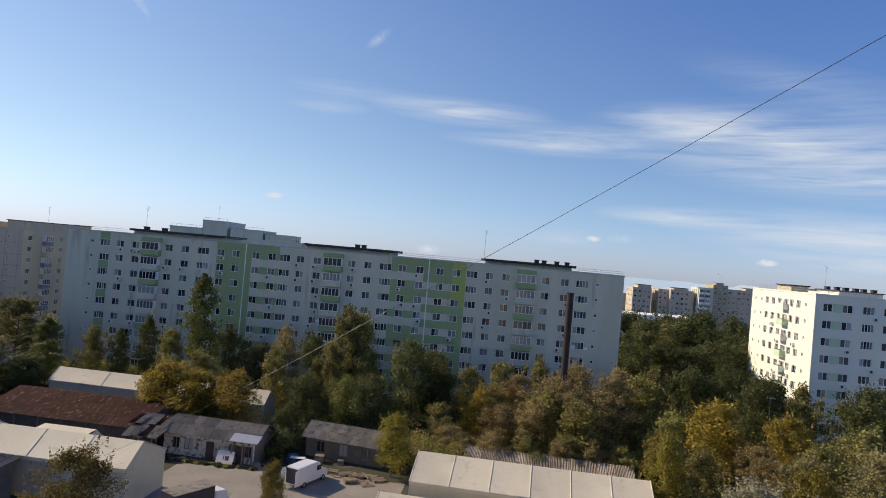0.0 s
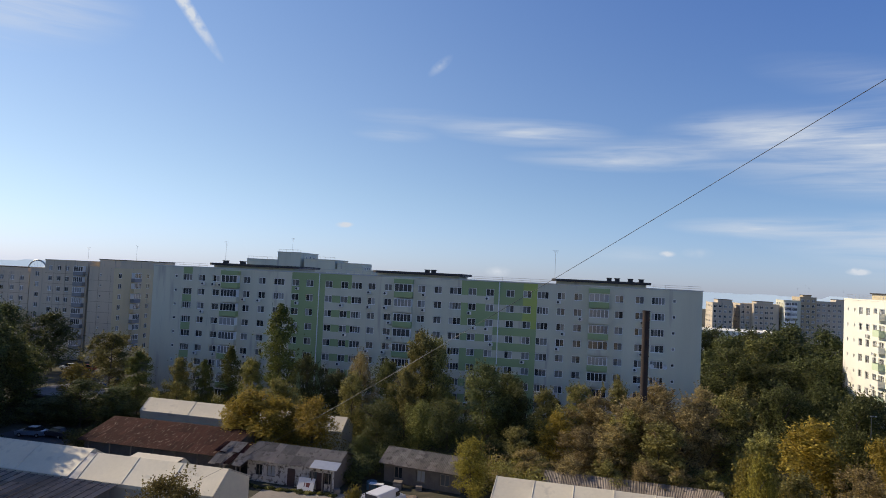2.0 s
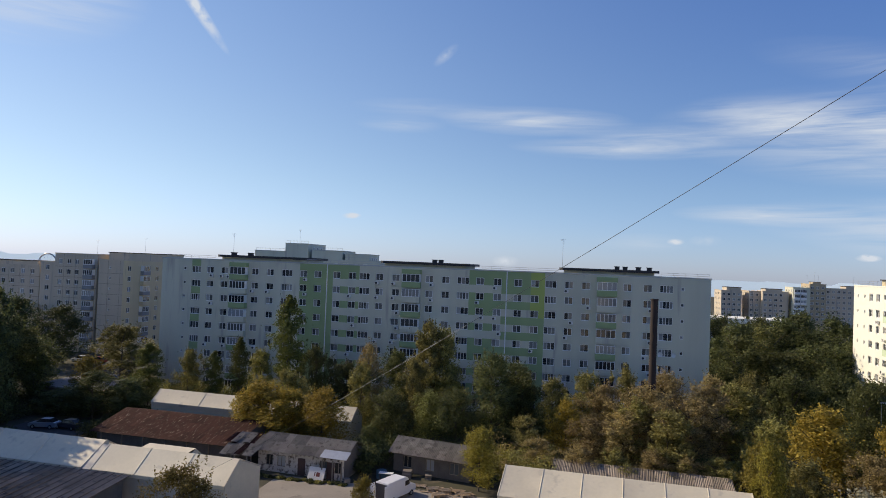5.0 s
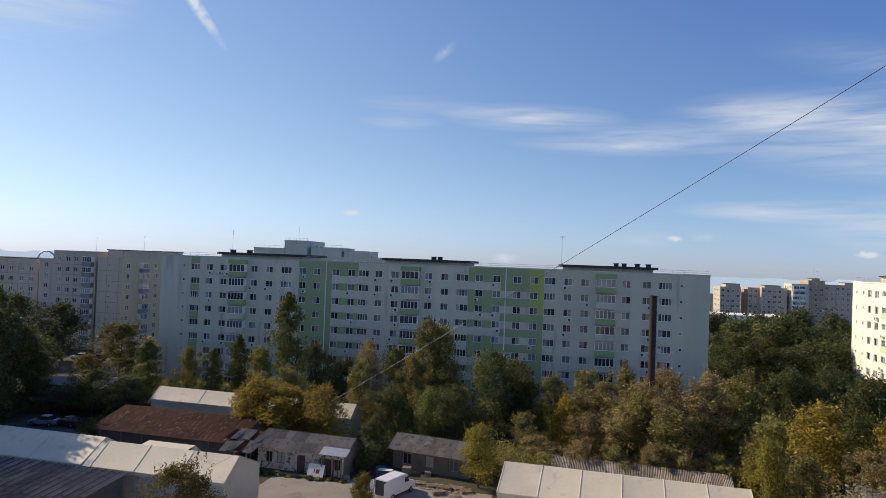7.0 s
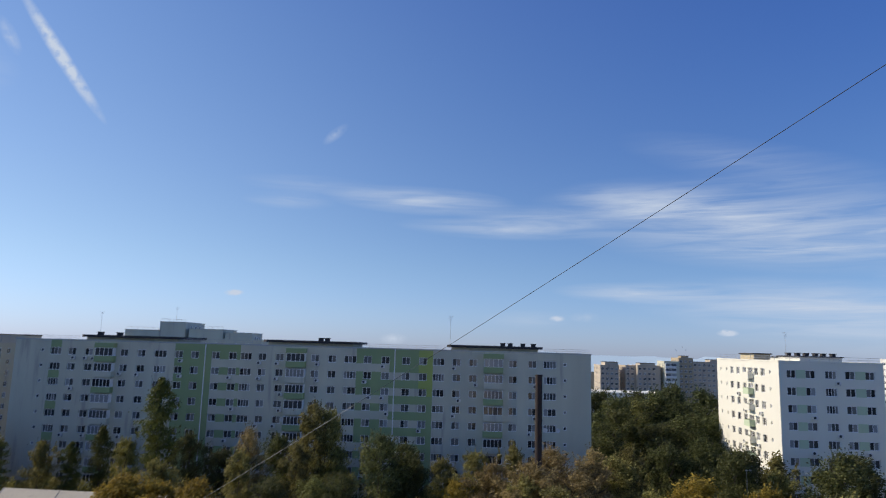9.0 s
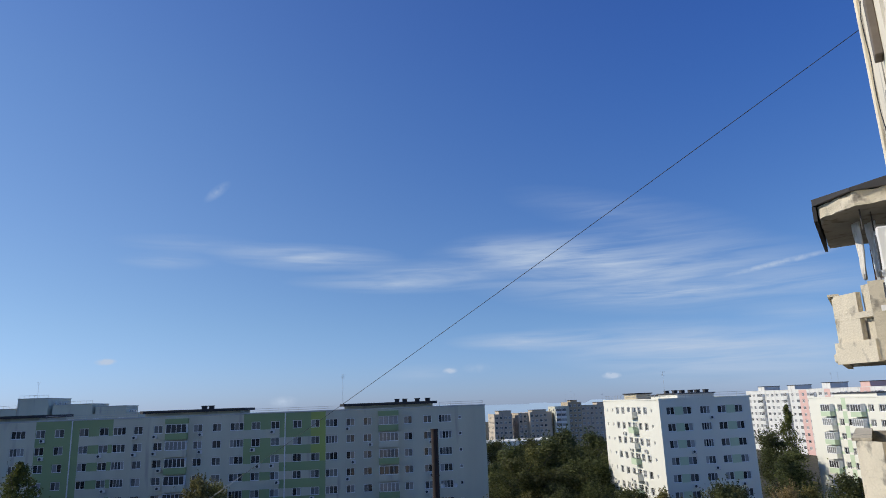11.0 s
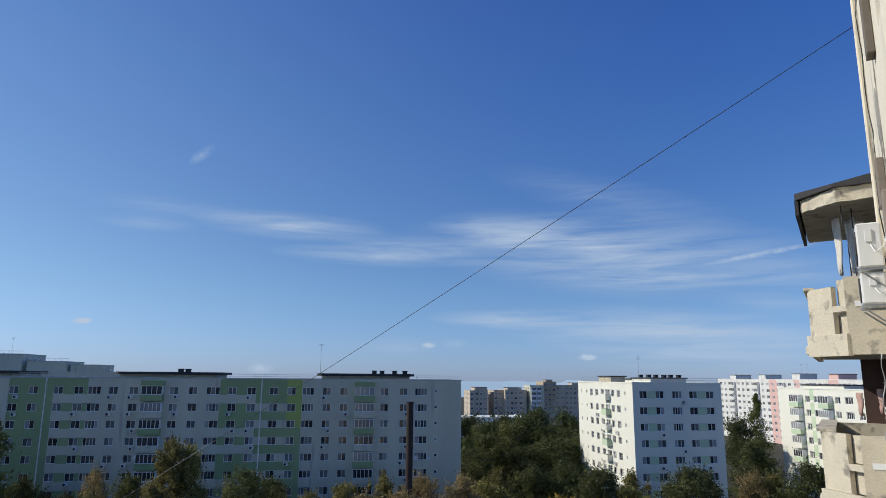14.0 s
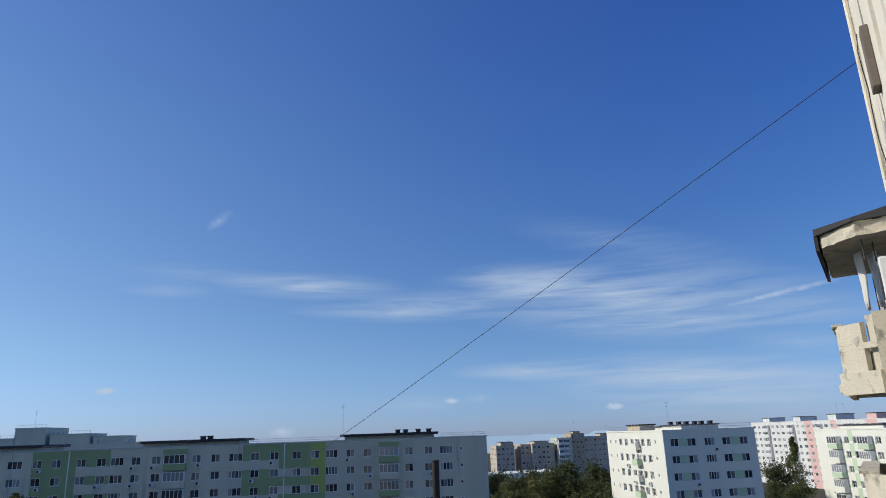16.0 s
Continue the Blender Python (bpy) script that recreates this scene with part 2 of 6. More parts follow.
DARK_METAL = material("dark_metal", (0.06, 0.055, 0.055), 0.55, 2, 0.2, 20, 0.05, metal=0.3)
RUST_PIPE = material("rusty_flue_steel", (0.035, 0.024, 0.02), 0.85, 0.7, 0.3, 8, 0.2, dirt=(0.06, 0.03, 0.02), dirt_at=0.55)
AC_WHITE = material("air_conditioner_enamel", (0.74, 0.73, 0.69), 0.5, 1.5, 0.06, 18, 0.02)
AC_DARK = material("fan_grille_black", (0.05, 0.05, 0.05), 0.6, 3, 0.1, 20, 0)
TENT = material("white_pvc_tarpaulin", (0.61, 0.54, 0.395), 0.65, 0.35, 0.12, 3.0, 0.25, dirt=(0.47, 0.42, 0.32), dirt_at=0.6, streak=False)
TENT_OLD = material("greyed_pvc_tarpaulin", (0.545, 0.485, 0.36), 0.65, 0.35, 0.12, 3.0, 0.25, dirt=(0.44, 0.39, 0.30), dirt_at=0.6)
# hall-front shade is put into this greyer tone; the valley strip shares it
TENT_WALL = material("shade_grey_pvc_tarpaulin", (0.40, 0.37, 0.32), 0.6, 0.5, 0.2, 2.0, 0.9, streak=True)
RUST_ROOF = material("rusty_sheet_roof", (0.04, 0.0145, 0.010), 0.95, 0.5, 0.5, 6, 0.3, spec=0.15, dirt=(0.25, 0.19, 0.145), dirt_at=0.60, random_by="object", stretch=(6.0, 0.9, 1.0))
ASBESTOS = material("weathered_fibre_cement", (0.215, 0.188, 0.155), 0.95, 0.6, 0.3, 8, 0.25, spec=0.15, dirt=(0.12, 0.104, 0.084), dirt_at=0.54, random_by="object")
DARK_CORR = material("dark_corrugated_sheet", (0.27, 0.222, 0.17), 0.95, 0.5, 0.25, 8, 0.2, spec=0.15, dirt=(0.09, 0.078, 0.065), dirt_at=0.56, random_by="object")
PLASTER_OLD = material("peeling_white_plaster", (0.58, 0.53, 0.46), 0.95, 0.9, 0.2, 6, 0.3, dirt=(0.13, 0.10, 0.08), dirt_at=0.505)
# tone deepened to stand in for tree shade on the outbuilding walls
BRICK_OLD = material("dark_brown_plaster", (0.15, 0.127, 0.105), 0.95, 0.9, 0.3, 6, 0.3)
CONCRETE_YARD = material("yard_concrete", (0.25, 0.22, 0.18), 0.95, 0.25, 0.25, 5, 0.2, dirt=(0.15, 0.13, 0.105), dirt_at=0.62)
ASPHALT = material("asphalt", (0.06, 0.06, 0.06), 0.92, 0.3, 0.25, 8, 0.2)
EARTH = material("earth_and_weeds", (0.05, 0.046, 0.024), 0.97, 0.2, 0.4, 4, 0.4, dirt=(0.10, 0.08, 0.05), dirt_at=0.55)
BARK = material("bark", (0.10, 0.08, 0.06), 0.95, 3, 0.3, 12, 0.4)
WOOD = material("raw_timber", (0.30, 0.215, 0.135), 0.85, 2, 0.25, 14, 0.15, random_by="object")
WOOD_GREY = material("weathered_timber", (0.24, 0.20, 0.16), 0.9, 2, 0.3, 14, 0.15, random_by="object")
BLUE_PLASTIC = material("faded_blue_plastic", (0.045, 0.095, 0.13), 0.5, 1, 0.15, 10, 0.05)
CAR_WHITE = material("white_car_paint", (0.72, 0.72, 0.72), 0.3, 1, 0.04, 20, 0)
CAR_SILVER = material("silver_blue_car_paint", (0.30, 0.36, 0.45), 0.3, 1, 0.05, 20, 0, metal=0.4)
CAR_DARK = material("dark_car_paint", (0.04, 0.04, 0.05), 0.3, 1, 0.05, 20, 0)
CAR_RED = material("dark_red_car_paint", (0.22, 0.03, 0.02), 0.3, 1, 0.05, 20, 0)
CAR_GLASS = material("car_glass", (0.02, 0.022, 0.025), 0.08, 1, 0.05, 20, 0)
RUBBER = material("tyre_rubber", (0.02, 0.02, 0.02), 0.9, 3, 0.2, 20, 0)
STONE_WALL = material("own_facade_cream_render", (0.81, 0.74, 0.59), 0.95, 1.2, 0.13, 30, 0.35, dirt=(0.44, 0.40, 0.33), dirt_at=0.58, streak=True)
CEMENT = material("worn_balcony_cement", (0.62, 0.555, 0.425), 0.95, 1.6, 0.2, 26, 0.6, dirt=(0.29, 0.26, 0.21), dirt_at=0.56)
SOFFIT = material("grey_blotched_cement", (0.34, 0.32, 0.28), 0.95, 1.6, 0.25, 18, 0.3, dirt=(0.2, 0.18, 0.15), dirt_at=0.55)
LOGGIA = material("dark_brown_loggia", (0.09, 0.05, 0.04), 0.8, 2, 0.2, 16, 0.1)
CABLE_SUNLIT = material("cable_sunlit_grey", (0.34, 0.335, 0.32), 0.5, 3, 0.1, 20, 0)
JOINT = material("dark_panel_joint", (0.23, 0.20, 0.17), 0.95, 1, 0.2, 10, 0.1)
SPANDREL = material("faded_blue_grey_balcony_sheet", (0.25, 0.255, 0.26), 0.8, 1, 0.15, 10, 0.05)
CABLE = material("black_cable", (0.015, 0.015, 0.017), 0.6, 3, 0.1, 20, 0)
SIGN = material("white_sign_board", (0.72, 0.69, 0.63), 0.7, 1, 0.08, 10, 0.05, dirt=(0.5, 0.42, 0.33), dirt_at=0.6)
SIGN_INK = material("dark_red_paint", (0.16, 0.035, 0.03), 0.7, 2, 0.1, 12, 0)
CLOTH = material("faded_pink_cloth", (0.50, 0.33, 0.28), 0.95, 2, 0.15, 30, 0.2)
CLOTH_DARK = material("dark_cloth", (0.10, 0.10, 0.12), 0.95, 2, 0.2, 30, 0.2)

LEAVES = {
    "green": leaf_material("leaves_green", (0.05, 0.057, 0.019), (0.175, 0.182, 0.062)),
    "poplar": leaf_material("leaves_poplar", (0.05, 0.062, 0.015), (0.20, 0.205, 0.05)),
    "olive": leaf_material("leaves_olive", (0.11, 0.103, 0.032), (0.40, 0.355, 0.115)),
    "yolive": leaf_material("leaves_yellow_green", (0.115, 0.098, 0.02), (0.34, 0.27, 0.05)),
    "yellow": leaf_material("leaves_yellow", (0.18, 0.13, 0.022), (0.48, 0.345, 0.062)),
    "rust": leaf_material("leaves_russet", (0.155, 0.118, 0.052), (0.47, 0.36, 0.155)),
    "willow": leaf_material("leaves_willow", (0.08, 0.085, 0.024), (0.27, 0.26, 0.08)),
    "hazel": leaf_material("leaves_hazel", (0.060, 0.044, 0.014), (0.20, 0.145, 0.042)),
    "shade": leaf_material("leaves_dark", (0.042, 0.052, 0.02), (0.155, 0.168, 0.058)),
    "tan": leaf_material("leaves_tan", (0.15, 0.13, 0.055), (0.42, 0.36, 0.16)),
    "silver": leaf_material("leaves_silver", (0.2, 0.19, 0.12), (0.48, 0.45, 0.31)),
}

# ---- building blocks ----


def part(name, bm, mats, parent=None, label="", m=None):
    """Links a bmesh as one mesh object, under a thing or under a part."""
    me = bpy.data.meshes.new(name)
    bm.to_mesh(me)
    bm.free()
    for x in (mats if isinstance(mats, (list, tuple)) else [mats]):
        me.materials.append(x)
    return place(name, me, parent, label, m)


def place(name, me, parent=None, label="", m=None):
    ob = new(name, me)
    ob.parent = parent
    if m is not None:
        ob.matrix_basis = m
    if label:
        tagged(ob, label)
    return ob


def thing(name, m, label, category, group="", kind=""):
    ob = new(name)
    ob.matrix_basis = m
    return tagged(ob, label, category, group, kind)


def box(bm, x0, x1, y0, y1, z0, z1, mat=0, bevel=0.0):
    v = [bm.verts.new((x, y, z)) for z in (z0, z1) for x, y in ((x0, y0), (x1, y0), (x1, y1), (x0, y1))]
    fs = [bm.faces.new([v[i] for i in q]) for q in ((3, 2, 1, 0), (4, 5, 6, 7), (0, 1, 5, 4), (1, 2, 6, 5), (2, 3, 7, 6), (3, 0, 4, 7))]
    for f in fs:
        f.material_index = mat
    if bevel:
        es = list({e for f in fs for e in f.edges})
        r = bmesh.ops.bevel(bm, geom=es, offset=bevel, segments=1, affect="EDGES")
        for f in r["faces"]:
            f.material_index = mat
    return v


def quad(bm, pts, mat=0):
    f = bm.faces.new([bm.verts.new(p) for p in pts])
    f.material_index = mat
    return f


def rod(bm, a, b, r0, r1=None, sides=8, mat=0):
    a, b = Vector(a), Vector(b)
    r1 = r0 if r1 is None else r1
    q = (b - a).to_track_quat("Z", "Y").to_matrix()
    rings = []
    for p, r in ((a, r0), (b, r1)):
        rings.append([bm.verts.new(p + q @ Vector((r * math.cos(t), r * math.sin(t), 0))) for t in (2 * math.pi * i / sides for i in range(sides))])
    for i in range(sides):
        bm.faces.new((rings[0][i], rings[0][(i + 1) % sides], rings[1][(i + 1) % sides], rings[1][i])).material_index = mat
    bm.faces.new(rings[0][::-1]).material_index = mat
    bm.faces.new(rings[1]).material_index = mat


def prism(bm, outline, z0, z1, mat=0, mat_top=None, mat_bottom=None):
    """An upright prism over a plan outline given anticlockwise."""
    lo, hi = [bm.verts.new((x, y, z0)) for x, y in outline], [bm.verts.new((x, y, z1)) for x, y in outline]
    n = len(outline)
    for i in range(n):
        bm.faces.new((lo[i], lo[(i + 1) % n], hi[(i + 1) % n], hi[i])).material_index = mat
    bm.faces.new(hi).material_index = mat if mat_top is None else mat_top
    bm.faces.new(lo[::-1]).material_index = mat if mat_bottom is None else mat_bottom


def lattice(bm, xs, zs, solid, d):
    """One connected pierced plate in the xz plane, its front at y = -d."""
    v = {}

    def at(i, k, s):
        if (i, k, s) not in v:
            v[i, k, s] = bm.verts.new((xs[i], -d if s else 0, zs[k]))
        return v[i, k, s]
    nx, nz = len(xs) - 1, len(zs) - 1
    full = {(i, k) for i in range(nx) for k in range(nz) if solid(i, k)}
    for i, k in full:
        bm.faces.new((at(i, k, 1), at(i + 1, k, 1), at(i + 1, k + 1, 1), at(i, k + 1, 1)))
        bm.faces.new((at(i, k + 1, 0), at(i + 1, k + 1, 0), at(i + 1, k, 0), at(i, k, 0)))
        for (a, b), other in ((((i, k), (i + 1, k)), (i, k - 1)), (((i + 1, k), (i + 1, k + 1)), (i + 1, k)), (((i + 1, k + 1), (i, k + 1)), (i, k + 1)), (((i, k + 1), (i, k)), (i - 1, k))):
            if other not in full:
                bm.faces.new((at(*a, 0), at(*b, 0), at(*b, 1), at(*a, 1)))


def tube(bm, pts, r, sides=6):
    """One connected tube through the points."""
    rings = []
    for i, p in enumerate(pts):
        q = (pts[min(i + 1, len(pts) - 1)] - pts[max(i - 1, 0)]).to_track_quat("Z", "Y").to_matrix()
        rings.append([bm.verts.new(p + q @ Vector((r * math.cos(t), r * math.sin(t), 0))) for t in (2 * math.pi * k / sides for k in range(sides))])
    for a, b in zip(rings, rings[1:]):
        for k in range(sides):
            bm.faces.new((a[k], a[(k + 1) % sides], b[(k + 1) % sides], b[k]))
    bm.faces.new(rings[0][::-1])
    bm.faces.new(rings[-1])


MESHES = {}


def shared(key, build, mats):
    """A mesh that alike pieces share."""
    if key not in MESHES:
        bm = bmesh.new()
        build(bm)
        me = bpy.data.meshes.new(key[0])
        bm.to_mesh(me)
        bm.free()
        for x in mats:
            me.materials.append(x)
        MESHES[key] = me
    return MESHES[key]


def window_frame_mesh(w, h, sashes, mat=None):
    def build(bm):
        t, d = 0.095, 0.06
        xs = [v for i in range(sashes + 1) for v in (-w / 2 + (w - t) * i / sashes, -w / 2 + (w - t) * i / sashes + t)]
        zs = [-h / 2, -h / 2 + t, h / 2 - t, h / 2]
        lattice(bm, xs, zs, lambda i, k: i % 2 == 0 or k != 1, d)
    return shared(("window", round(w, 2), round(h, 2), sashes, mat.name if mat else ""), build, [mat or PVC])


def pane_mesh(w, h, blind=False):
    def build(bm):
        box(bm, -w / 2 + 0.05, w / 2 - 0.05, -0.03, -0.01, -h / 2 + 0.05, h / 2 - 0.05)
    return shared(("pane", round(w, 2), round(h, 2), blind), build, [PANE_LIT if blind else PANE])


def sill_mesh(w):
    def build(bm):
        box(bm, -w / 2 - 0.05, w / 2 + 0.05, -0.16, 0.1, -0.05, 0)
    return shared(("sill", round(w, 2)), build, [PVC])


def wall_frame(x, y, way):
    """Wall poses: u runs along the wall, local -y is outside. way 'S' faces -y, 'W' faces -x, 'E' faces +x."""
    return pose(x, y, 0, 0, 0, {"S": 0, "W": -90, "E": 90}[way])


def opening(w, r):
    """A row's opening in a column of that width: stair and larder windows are small and low."""
    return r if w >= 0.8 else ((r[0] + r[1]) / 2 - 0.2, (r[0] + r[1]) / 2 + 0.42)


def facade(bm, m, u0, u1, z0, z1, columns, rows, paint, reveal=0.2):
    """A wall face with real openings. columns: (centre, width); rows: (bottom, top)."""
    us = sorted({u0, u1, *[c - w / 2 for c, w in columns], *[c + w / 2 for c, w in columns]})
    zs = sorted({z0, z1, *[v for r in rows for _, w in columns for v in opening(w, r)]})
    for a, b in zip(us, us[1:]):
        for c, d in zip(zs, zs[1:]):
            hole = any(abs((a + b) / 2 - k) < w / 2 and any(opening(w, r)[0] < (c + d) / 2 < opening(w, r)[1] for r in rows) for k, w in columns)
            mat = paint((a + b) / 2, (c + d) / 2)
            if not hole:
                quad(bm, [m @ Vector(p) for p in ((a, 0, c), (b, 0, c), (b, 0, d), (a, 0, d))], mat)
            else:
                r = reveal
                for p in (((a, 0, c), (b, 0, c), (b, r, c), (a, r, c)), ((a, r, d), (b, r, d), (b, 0, d), (a, 0, d)),
                          ((a, 0, c), (a, r, c), (a, r, d), (a, 0, d)), ((b, r, c), (b, 0, c), (b, 0, d), (b, r, d)),
                          ((a, r, c), (b, r, c), (b, r, d), (a, r, d))):
                    quad(bm, [m @ Vector(q) for q in p], mat)


def windows(owner, m, columns, rows, sill=False, reveal=0.2, split=False, rng=random.Random(3)):
    for c, w in columns:
        for r in rows:
            r0, r1 = opening(w, r)
            h = r1 - r0
            sashes = 1 if w < 0.8 else 2 if w < 1.7 else 3 if rng.random() < 0.5 else 4
            win = place("window", window_frame_mesh(w, h, sashes), owner, m=m @ pose(c, reveal - 0.02, (r0 + r1) / 2))
            if not split or sashes == 1:
                place("pane", pane_mesh(w, h, rng.random() < 0.2), win, m=pose(0, -0.015, 0))
            else:
                step = (w - 0.07) / sashes
                for k in range(sashes):
                    place("pane", pane_mesh(step + 0.06, h, rng.random() < 0.3), win, m=pose(-w / 2 + 0.035 + step * (k + 0.5), -0.015, 0))
            if sill:
                place("sill", sill_mesh(w), win, m=pose(0, -reveal, -h / 2))


def shell(bm, x0, x1, y0, y1, z0, z1, skip, mat=0, roof=1):
    """The plain faces of a block: those not named in skip."""
    if "S" not in skip:
        quad(bm, ((x0, y0, z0), (x1, y0, z0), (x1, y0, z1), (x0, y0, z1)), mat)
    if "N" not in skip:
        quad(bm, ((x1, y1, z0), (x0, y1, z0), (x0, y1, z1), (x1, y1, z1)), mat)
    if "W" not in skip:
        quad(bm, ((x0, y1, z0), (x0, y0, z0), (x0, y0, z1), (x0, y1, z1)), mat)
    if "E" not in skip:
        quad(bm, ((x1, y0, z0), (x1, y1, z0), (x1, y1, z1), (x1, y0, z1)), mat)
    quad(bm, ((x0, y0, z1), (x1, y0, z1), (x1, y1, z1), (x0, y1, z1)), roof)


# ---- ground ----
bm = bmesh.new()
bmesh.ops.create_grid(bm, x_segments=8, y_segments=8, size=2600)
tagged(part("ground", bm, EARTH), "dark earth with weeds and fallen leaves under trees", "ground", kind="structure")
bm = bmesh.new()
box(bm, -36, -9, 58, 80.0, -0.3, 0.03)
tagged(part("pavement", bm, CONCRETE_YARD), "cracked light grey concrete yard before the sheds", "yard", kind="structure")
bm = bmesh.new()
box(bm, -84, -71, 86, 92.5, -0.3, 0.04)
tagged(part("road", bm, ASPHALT), "dark asphalt car park and access road in shade", "road", kind="structure")

# added skyline for the rest of the town; blue-grey glow stands in for haze
haze = bpy.data.materials.new("far_town_haze_glow")
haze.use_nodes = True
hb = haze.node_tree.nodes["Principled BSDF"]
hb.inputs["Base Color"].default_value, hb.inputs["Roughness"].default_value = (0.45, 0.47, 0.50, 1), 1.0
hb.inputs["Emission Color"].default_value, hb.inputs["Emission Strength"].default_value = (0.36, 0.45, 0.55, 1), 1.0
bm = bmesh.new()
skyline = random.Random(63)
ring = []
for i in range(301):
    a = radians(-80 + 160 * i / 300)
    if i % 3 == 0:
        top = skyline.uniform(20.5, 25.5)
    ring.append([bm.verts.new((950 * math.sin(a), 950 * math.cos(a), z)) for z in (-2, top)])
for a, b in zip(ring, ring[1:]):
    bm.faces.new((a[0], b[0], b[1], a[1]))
tagged(part("backdrop", bm, haze), "invented town skyline, glowing pale blue-grey in place of haze", "skyline", kind="structure")

# ---- the long apartment block ahead ----
ROOF_Z = 26.4


def floor_rows(n, top, h=1.35, step=2.8):
    return [(top - step * i - h / 2, top - step * i + h / 2) for i in range(n)]


def long_block():
    y0, y1 = 124.0, 136.5
    b = thing("apartment_block", pose(0, 0, 0), "long nine-storey white and green panel apartment block", "apartment building")
    rows = floor_rows(9, 24.4)
    small = [(-78.96, 0.6), (17.74, 0.6)]
    wide = [(-56.53, 2.3), (-40.51, 2.1), (-21.23, 2.3), (-5.05, 2.1), (15.04, 2.3), (-76.34, 2.0)]
    normal = [(c, 1.5) for c in (-73.24, -70.06, -63.41, -60.13, -53.08, -50.08, -46.18, -43.0, -37.5, -34.25, -27.72, -24.57, -18.03, -14.75, -10.99, -7.9, -1.8, 1.2, 8.4, 11.89)]
    loggias = [-66.6, -31.03, 4.86]

    def paint(x, z):
        k = int((26.0 - z) // 2.8)
        band = ((26.0 - z) / 2.8) % 1.0
        if -54.6 < x < -48.1:
            return 1
        if -48.1 < x < -41.9:
            return 1 if (k == 0 or band > 0.3 and band < 0.78 and x > -44.9) else 0
        spandrel = band < 0.33 or band > 0.81
        if -19.7 < x < -13.05:
            return 1 if z > 23.4 or (not spandrel and (-17.3 < x < -15.5 or x < -18.8)) or (spandrel and k % 3 == 2) else 0
        # brighter green stands in for reflected sunlight on this upper strip
        if -13.05 < x < -6.4:
            if x > -8.6 and z > 17.8:
                return 2
            return 1 if spandrel or x > -7.1 or z > 23.4 else 0
        if -77.5 < x < -75.2:
            return 1 if k % 2 == 0 or band > 0.75 else 0
        return 0

    bm = bmesh.new()
    facade(bm, wall_frame(0, y0, "S"), -84.1, 22.4, 0, ROOF_Z, wide + normal + small, rows, paint)
    shell(bm, -84.1, 22.4, y0, y1, 0, ROOF_Z, "S", 0, 3)
    part("wall", bm, [RENDER, RENDER_GREEN, RENDER_GREEN_LIT, ROOF_GREY], b)
    windows(b, wall_frame(0, y0, "S"), wide + normal, rows, split=True, rng=random.Random(11))
    windows(b, wall_frame(0, y0, "S"), small, rows, rng=random.Random(12))
    for x in (-48.1, -13.05):      # expansion joints with a pale downpipe
        bm = bmesh.new()
        rod(bm, (x, y0 - 0.1, 0.3), (x, y0 - 0.1, ROOF_Z), 0.1, sides=8)
        part("downpipe", bm, PVC, b)
    bm = bmesh.new()
    for a, c, e, f in ((-84.2, 22.5, y0 - 0.1, y0 + 0.25), (-84.2, 22.5, y1 - 0.25, y1 + 0.1)):
        box(bm, a, c, e, f, ROOF_Z + 0.003, ROOF_Z + 0.2)
    part("parapet", bm, STEEL, b, "pale metal parapet capping")
    for x in loggias:
        for i, (r0, r1) in enumerate(rows):
            green = (i % 2 == 0) if x > -60 else i in (0, 2, 5, 7)
            floor = r0 - 1.05
            bm = bmesh.new()
            box(bm, x - 1.75, x + 1.75, y0 - 1.2, y0 - 0.003, floor, floor + 0.16)
            box(bm, x - 1.75, x + 1.75, y0 - 1.2, y0 - 1.08, floor + 0.163, r0)
            box(bm, x - 1.75, x - 1.63, y0 - 1.077, y0 - 0.003, floor + 0.163, r0)
            box(bm, x + 1.63, x + 1.75, y0 - 1.077, y0 - 0.003, floor + 0.163, r0)
            bal = part("balcony", bm, RENDER_GREEN if green else RENDER, b)
            place("window", window_frame_mesh(3.4, 1.5, 5 if i % 3 else 4), bal, m=pose(x, y0 - 1.08, r0 + 0.76))
            place("pane", pane_mesh(3.4, 1.5, i % 3 == 1), bal, m=pose(x, y0 - 1.09, r0 + 0.76))
            for s in (-1.68, 1.62):
                bm = bmesh.new()
                box(bm, x + s, x + s + 0.06, y0 - 1.0, y0 - 0.05, r0 + 0.01, r1 + 0.2)
                part("side_panel", bm, PVC, bal)
        bm = bmesh.new()
        box(bm, x - 1.8, x + 1.8, y0 - 1.25, y0 - 0.003, 25.25, 26.1)
        part("canopy", bm, RENDER_GREEN, b)
    for x0, x1 in ((-72.0, -53.0), (-37.6, -20.1), (-3.65, 13.8)):     # raised roof parts with a dark overhanging slab
        bm = bmesh.new()
        box(bm, x0 + 0.8, x1 - 0.8, y0 + 0.9, y1 - 1.0, ROOF_Z + 0.004, 27.1)
        hut = part("roof_storey", bm, RENDER, b)
        bm = bmesh.new()
        prism(bm, [(x0, y0 + 0.6), (x0 + 0.7, y0 - 0.1), (x1 - 0.7, y0 - 0.1), (x1, y0 + 0.6), (x1, y1), (x0, y1)], 27.103, 27.55)
        part("roof_slab", bm, BITUMEN, hut, "dark bitumen-covered overhanging roof slab")
        spots = {-72.0: (-69.2, -65.5), -37.6: (-27.2, -26.0), -3.65: (6.6, 8.0, 10.3, 12.2)}[x0]
        for v in spots:
            bm = bmesh.new()
            box(bm, v - 0.4, v + 0.4, y0 + 1.5, y0 + 2.4, 27.553, 28.0)
            box(bm, v - 0.5, v + 0.5, y0 + 1.4, y0 + 2.5, 28.003, 28.12)
            part("roof_vent", bm, BITUMEN, b)
